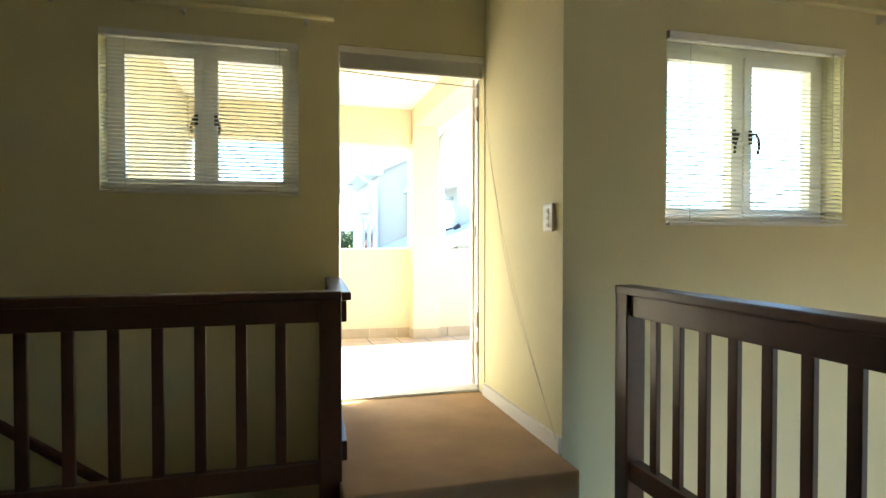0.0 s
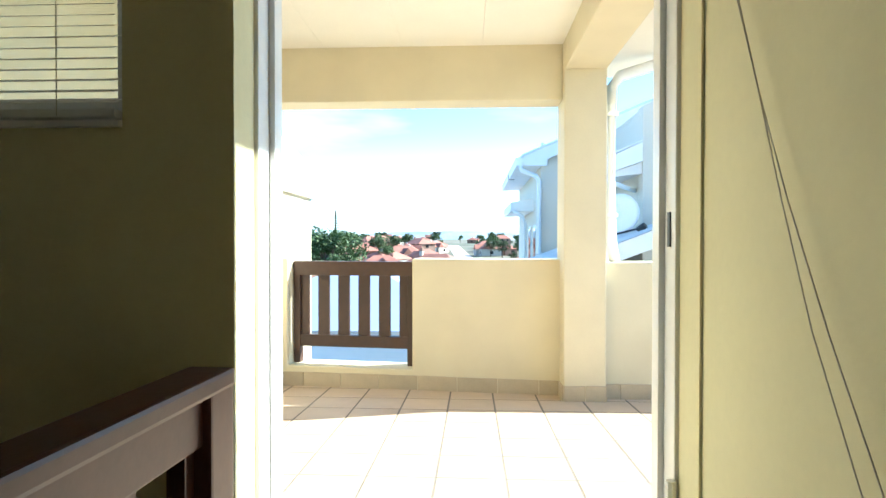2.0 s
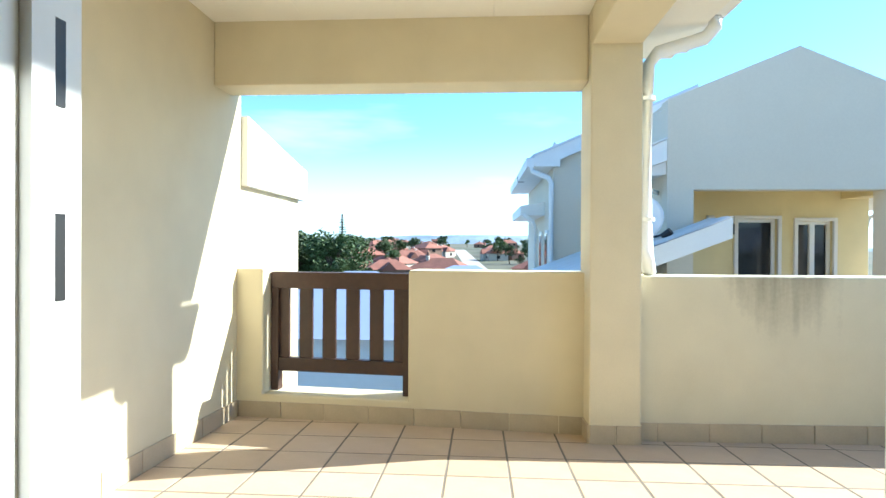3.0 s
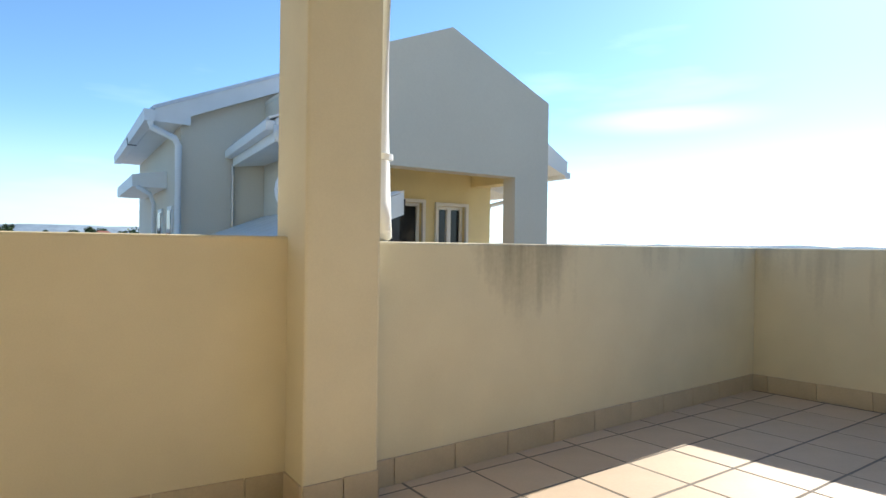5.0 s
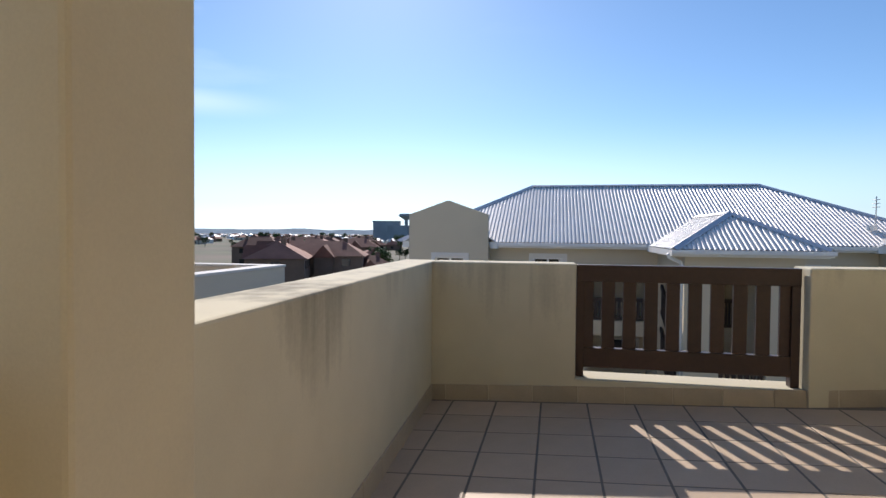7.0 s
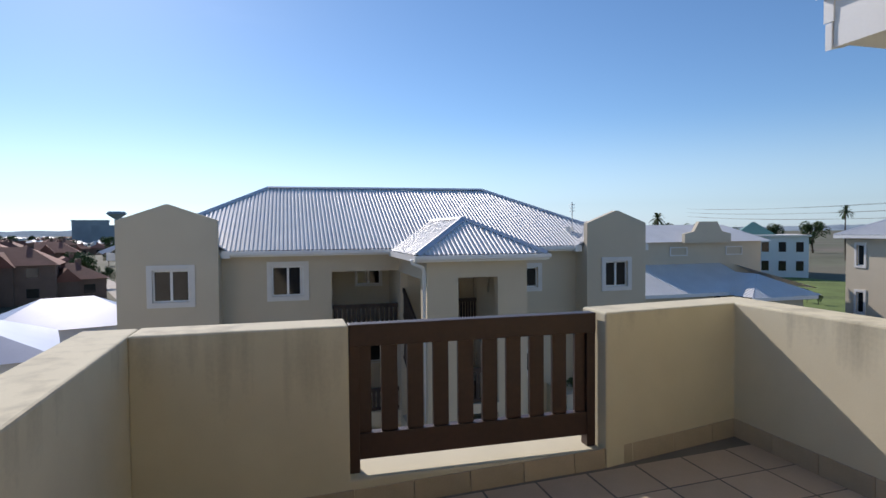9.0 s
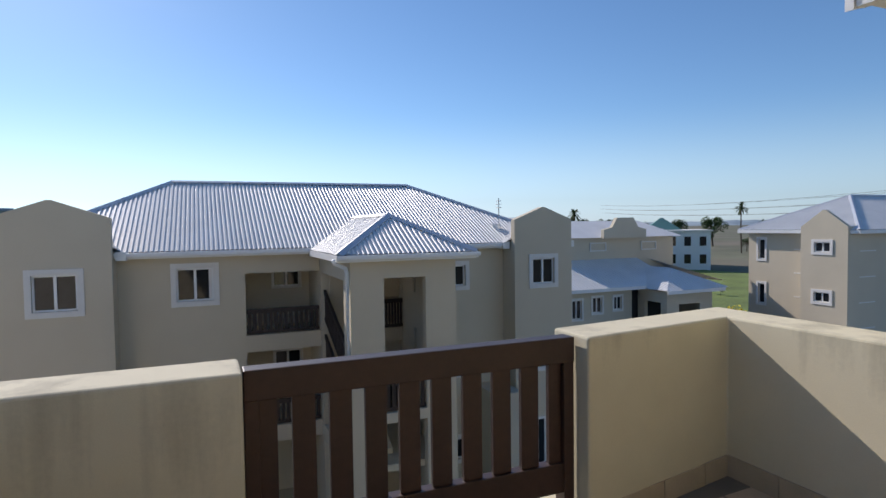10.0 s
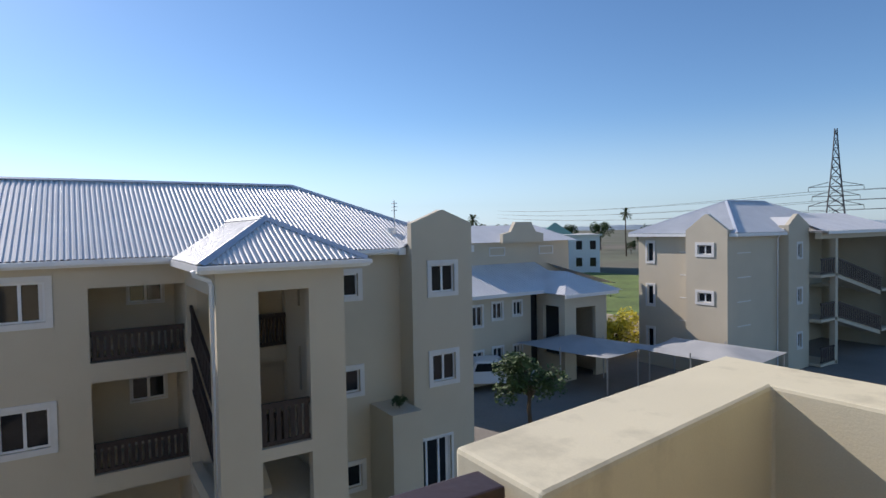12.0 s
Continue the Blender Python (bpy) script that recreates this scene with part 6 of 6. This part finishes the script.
# small pent roof with its own gutter, and the lean-to roof below
PENT = pose(2.36, 10.52, 0, 0, 0, -3.4) @ Matrix.Translation((-2.36, -10.52, 0))   # the pent roof runs askew
pent = part("pent_fascia", prism_bm([(2.36, 2.09), (2.955, 2.30), (2.955, 2.57), (2.36, 2.30)], "y", 10.52, 10.56), M_WHITE, nh)
pent.matrix_basis = PENT
pent = part("pent_soffit", prism_bm([(2.36, 2.06), (2.955, 2.13), (2.955, 2.295), (2.36, 2.085)], "y", 10.56, 12.99), M_TRIM, nh)
pent.matrix_basis = PENT
pent = part("pent_roof", prism_bm([(2.30, 2.29), (2.955, 2.575), (2.955, 2.60), (2.28, 2.31)], "y", 10.50, 12.99), M_ROOF, nh)
pent.matrix_basis = PENT
pent = part("gutter", box_bm(2.255, 2.358, 10.52, 12.98, 2.17, 2.28, bevel=0.015), M_WHITE, nh)
pent.matrix_basis = PENT
pent = part("downpipe", tube_bm([(2.36, 10.48, 2.22), (2.36, 10.48, 2.12), (2.43, 10.48, 2.04), (2.70, 10.6, 1.95), (2.93, 10.9, 1.92)], 0.036, 8), M_WHITE, nh, smooth=True)
pent.matrix_basis = PENT
pent = part("pent_side_fascia", box_bm(2.359, 2.372, 10.57, 12.95, 2.07, 2.30), M_WHITE, nh)
pent.matrix_basis = PENT
part("drain_pipe", tube_bm([(2.51, YB - 0.04, 2.1), (2.51, YB - 0.04, 1.18)], 0.022, 8), M_STEEL, nh)


def lean_z(x):
    """Height of the lean-to roof, which rises to the east."""
    return 0.90 + 0.385 * (x - 1.74)


ltr = bmesh.new()
slope_sheet(ltr, [(0.5, 9.6, lean_z(0.5)), (0.5, YB, lean_z(0.5)), (2.955, YB, lean_z(2.955)), (2.955, 9.6, lean_z(2.955))], 0.42, 0.010)
slope_sheet(ltr, [(2.955, 9.6, lean_z(2.955)), (2.955, YG - 0.002, lean_z(2.955)), (3.42, YG - 0.002, lean_z(3.42)), (3.42, 9.6, lean_z(3.42))], 0.42, 0.010)
part("lean_to_roof", ltr, M_ROOF, nh, "pale ribbed metal lean-to roof")
part("lean_to_fascia", prism_bm([(0.5, lean_z(0.5) - 0.24), (3.40, lean_z(3.40) - 0.24), (3.40, lean_z(3.40) - 0.01), (0.5, lean_z(0.5) - 0.01)], "y", 9.60, 9.66), M_WHITE, nh)
part("lean_to_soffit", prism_bm([(0.5, lean_z(0.5) - 0.05), (3.40, lean_z(3.40) - 0.05), (3.40, lean_z(3.40) - 0.015), (0.5, lean_z(0.5) - 0.015)], "y", 9.66, YG - 0.01), M_TRIM, nh)
# black box drawn for the dark, shaded gap at the fascia's end
part("fascia_gap_shade", box_bm(3.40, 3.412, 9.59, 9.67, lean_z(3.40) - 0.20, lean_z(3.40) - 0.08), M_BLACK, nh)
part("wall", box_bm(0.7, 2.9, 9.85, YB - 0.01, GROUND, lean_z(0.5) - 0.08), M_NGREY, nh)

dish = thing("satellite_dish", "large white satellite dish on the lean-to roof", "dish", (2.60, 10.36, 1.55))
dbm = bmesh.new()
rings = []
for i in range(7):
    r = 0.28 * i / 6
    rings.append([dbm.verts.new((r * math.cos(a), r * math.sin(a), 0.55 * r * r)) for a in [2 * math.pi * k / 24 for k in range(24)]] if i else [dbm.verts.new((0, 0, 0))])
for k in range(24):
    dbm.faces.new((rings[0][0], rings[1][k], rings[1][(k + 1) % 24]))
for i in range(1, 6):
    for k in range(24):
        dbm.faces.new((rings[i][k], rings[i + 1][k], rings[i + 1][(k + 1) % 24], rings[i][(k + 1) % 24]))
bmesh.ops.transform(dbm, matrix=Vector((-0.48, -0.86, 0.14)).to_track_quat("Z", "Y").to_matrix().to_4x4(), verts=dbm.verts[:])
bmesh.ops.solidify(dbm, geom=dbm.faces[:], thickness=0.012)
part("reflector", dbm, M_DISH, dish, smooth=True)
part("mount", tube_bm([(0.0, 0.03, -0.02), (0.10, 0.10, -0.10), (0.14, 0.10, -0.27)], 0.028, 8), M_STEEL, dish)
part("arm", tube_bm([(-0.06, -0.05, -0.28), (0.22, -0.26, -0.20)], 0.015, 6), M_BLACK, dish)
part("receiver", tube_bm([(0.19, -0.24, -0.23), (0.27, -0.30, -0.16)], 0.045, 8), M_BLACK, dish)

# adjoining wing of the own house, seen past the west wall
wing = thing("house_wing", "sunlit white-cream wing wall with a low eave", "house", (0, 0, 0))
part("wall", box_bm(-3.0, X_L - 0.004, 8.05, 8.35, GROUND, 1.7), M_PLASTER, wing)
part("eave", prism_bm([(7.03, 1.62), (8.45, 1.62), (8.45, 1.90), (7.03, 2.12)], "x", -3.0, X_L + 0.05), M_WHITE, wing)

# roofs below, north and east of the terrace
for (x, y, w, d, h, rz, lab) in ((-3.6, 23.0, 7.6, 7.8, 6.4, 0, "white house with pale blue-grey metal roof below the terrace"), (-0.2, 33, 7.6, 7.6, 6.3, 4, "white house with pale metal roof below"), (36, 22, 9, 7, 3.4, 20, "white house with blue-grey metal roof"), (47, 21, 9, 7, 3.2, 110, "white house with blue-grey metal roof"), (33, 31, 8, 7, 3.0, 20, "white house with blue-grey metal roof")):
    hh = house(7, w, d, h, M_WHITEWALL, M_BLUEROOF, 1.7, lab)
    hh.matrix_world = pose(x, y, GROUND, 0, 0, rz)
np_ = thing("neighbour_terrace", "cream plastered parapet of the neighbouring terrace", "parapet", (0, 0, 0))
part("wall", box_bm(6.27, 9.95, 10.50, 10.77, GROUND, 0.60), M_NGREY, np_)
part("wall", box_bm(9.68, 9.95, 10.771, 13.2, GROUND, 0.60), M_NGREY, np_)
part("wall", box_bm(6.27, 9.95, 13.201, 13.47, GROUND, 0.60), M_NGREY, np_)
cop = bmesh.new()
add_box(cop, 6.27, 9.965, 10.485, 10.785, 0.604, 0.645, bevel=0.008)
add_box(cop, 9.665, 9.965, 10.787, 13.2, 0.604, 0.645, bevel=0.008)
add_box(cop, 6.27, 9.965, 13.202, 13.48, 0.604, 0.645, bevel=0.008)
part("coping", cop, M_TRIM, np_)
part("terrace_deck", box_bm(6.27, 9.67, 10.775, 13.195, -0.6, -0.45), M_TILE, np_)
yw = structure("yard_wall", box_bm(29.9, 60, -33.2, -33.0, GROUND, GROUND + 1.9), M_GREY, "grey plastered boundary wall", "wall")

# ---- floor tiles and skirting tiles of the terrace, last ----
TP, TPX, TG = 0.3185, 0.327, 0.0115
TX0, TY0 = 0.737, 6.545


def tile_mesh(w, d, h, mat):
    bm = box_bm(0, w, 0, d, -0.012, h, bevel=0.0)
    bm.normal_update()
    top = [e for f in bm.faces if f.normal.z > 0.5 for e in f.edges]
    bmesh.ops.bevel(bm, geom=top, offset=0.002, segments=1, affect="EDGES")
    me = bpy.data.meshes.new("tile")
    bm.to_mesh(me)
    bm.free()
    me.materials.append(mat)
    return me


floor_tiles = tagged(new("terrace_floor"), "buff square ceramic floor tiles with dark grout", "floor", kind="structure")
meshes = {}
rnd = random.Random(5)
for i in range(-7, 14):
    for j in range(-12, 3):
        x0, y0 = TX0 + i * TPX, TY0 + j * TP
        x1, y1 = x0 + TPX - TG, y0 + TP - TG
        ymin = Y_OUT if x0 + TPX / 2 < 1.21 else Y_S
        xa, xb = max(x0, X_L + 0.012), min(x1, X_E - 0.012)
        ya, yb = max(y0, ymin + 0.012), min(y1, Y_N - 0.012 if x0 > 1.4 else 6.75 + 0.105 * (1.242 - x0))
        if xb - xa < 0.02 or yb - ya < 0.02:
            continue
        key = (round(xb - xa, 3), round(yb - ya, 3))
        if key not in meshes:
            meshes[key] = tile_mesh(*key, 0.0, M_TILE)
        t = new("tile", meshes[key])
        t.parent = floor_tiles
        t.matrix_basis = pose(xa, ya, floor_z(ya) + rnd.uniform(0.0004, 0.0012), -math.degrees(math.atan(FALL)) + rnd.uniform(-0.08, 0.08), rnd.uniform(-0.08, 0.08), 0)

SK_H = 0.115
skirt = tagged(new("terrace_skirting"), "buff ceramic skirting tiles round the terrace floor", "skirting", kind="structure")
sk_mesh = {}


def skirting(x0, y0, x1, y1, inward, first):
    """A run of skirting tiles from one point to another; they stand 9 mm off the wall."""
    a, b = Vector((x0, y0)), Vector((x1, y1))
    L, d = (b - a).length, (b - a).normalized()
    rz = math.degrees(math.atan2(d.y, d.x))
    s = first - TP if first > 0 else 0.0
    while s < L - 0.01:
        u0, u1 = max(s, 0.0), min(s + TP, L)
        w = round(u1 - u0 - 0.005, 3)
        if w > 0.015:
            if w not in sk_mesh:
                bm = box_bm(0, w, -0.003, 0.010, -0.010, SK_H, bevel=0.002)
                me = bpy.data.meshes.new("skirting_tile")
                bm.to_mesh(me)
                bm.free()
                me.materials.append(M_SKIRT)
                sk_mesh[w] = me
            o = new("skirting_tile", sk_mesh[w])
            o.parent = skirt
            p = a + d * (u0 + 0.0025)
            o.matrix_basis = pose(p.x, p.y, floor_z(p.y) + rnd.uniform(-0.0015, 0.0015), 0, math.degrees(math.atan(FALL * d.y)), rz)
        s += TP


# each run has the terrace on the left of its direction
skirting(1.242, 6.715, X_L, 6.966, 0, 0.154)
skirting(X_E, Y_N - 0.005, 1.552, 6.609, 0, 0.15)
skirting(X_E, GATE_E[0], X_E, Y_N, 0, 0.2)
skirting(4.812, Y_S, X_E, GATE_E[0], 0, 0.2)
skirting(1.21, Y_S, 4.812, Y_S, 0, 0.1)
skirting(X_L, 6.96, X_L, Y_OUT, 0, 0.2)
skirting(1.242, 6.522, 1.242, 6.715, 0, 0.0)
skirting(1.552, 6.522, 1.242, 6.522, 0, 0.15)
skirting(1.552, 6.605, 1.552, 6.522, 0, 0.0)
skirting(1.21, Y_OUT, 1.21, Y_S, 0, 0.0)
skirting(X_L, Y_OUT, DOOR[0], Y_OUT, 0, 0.0)
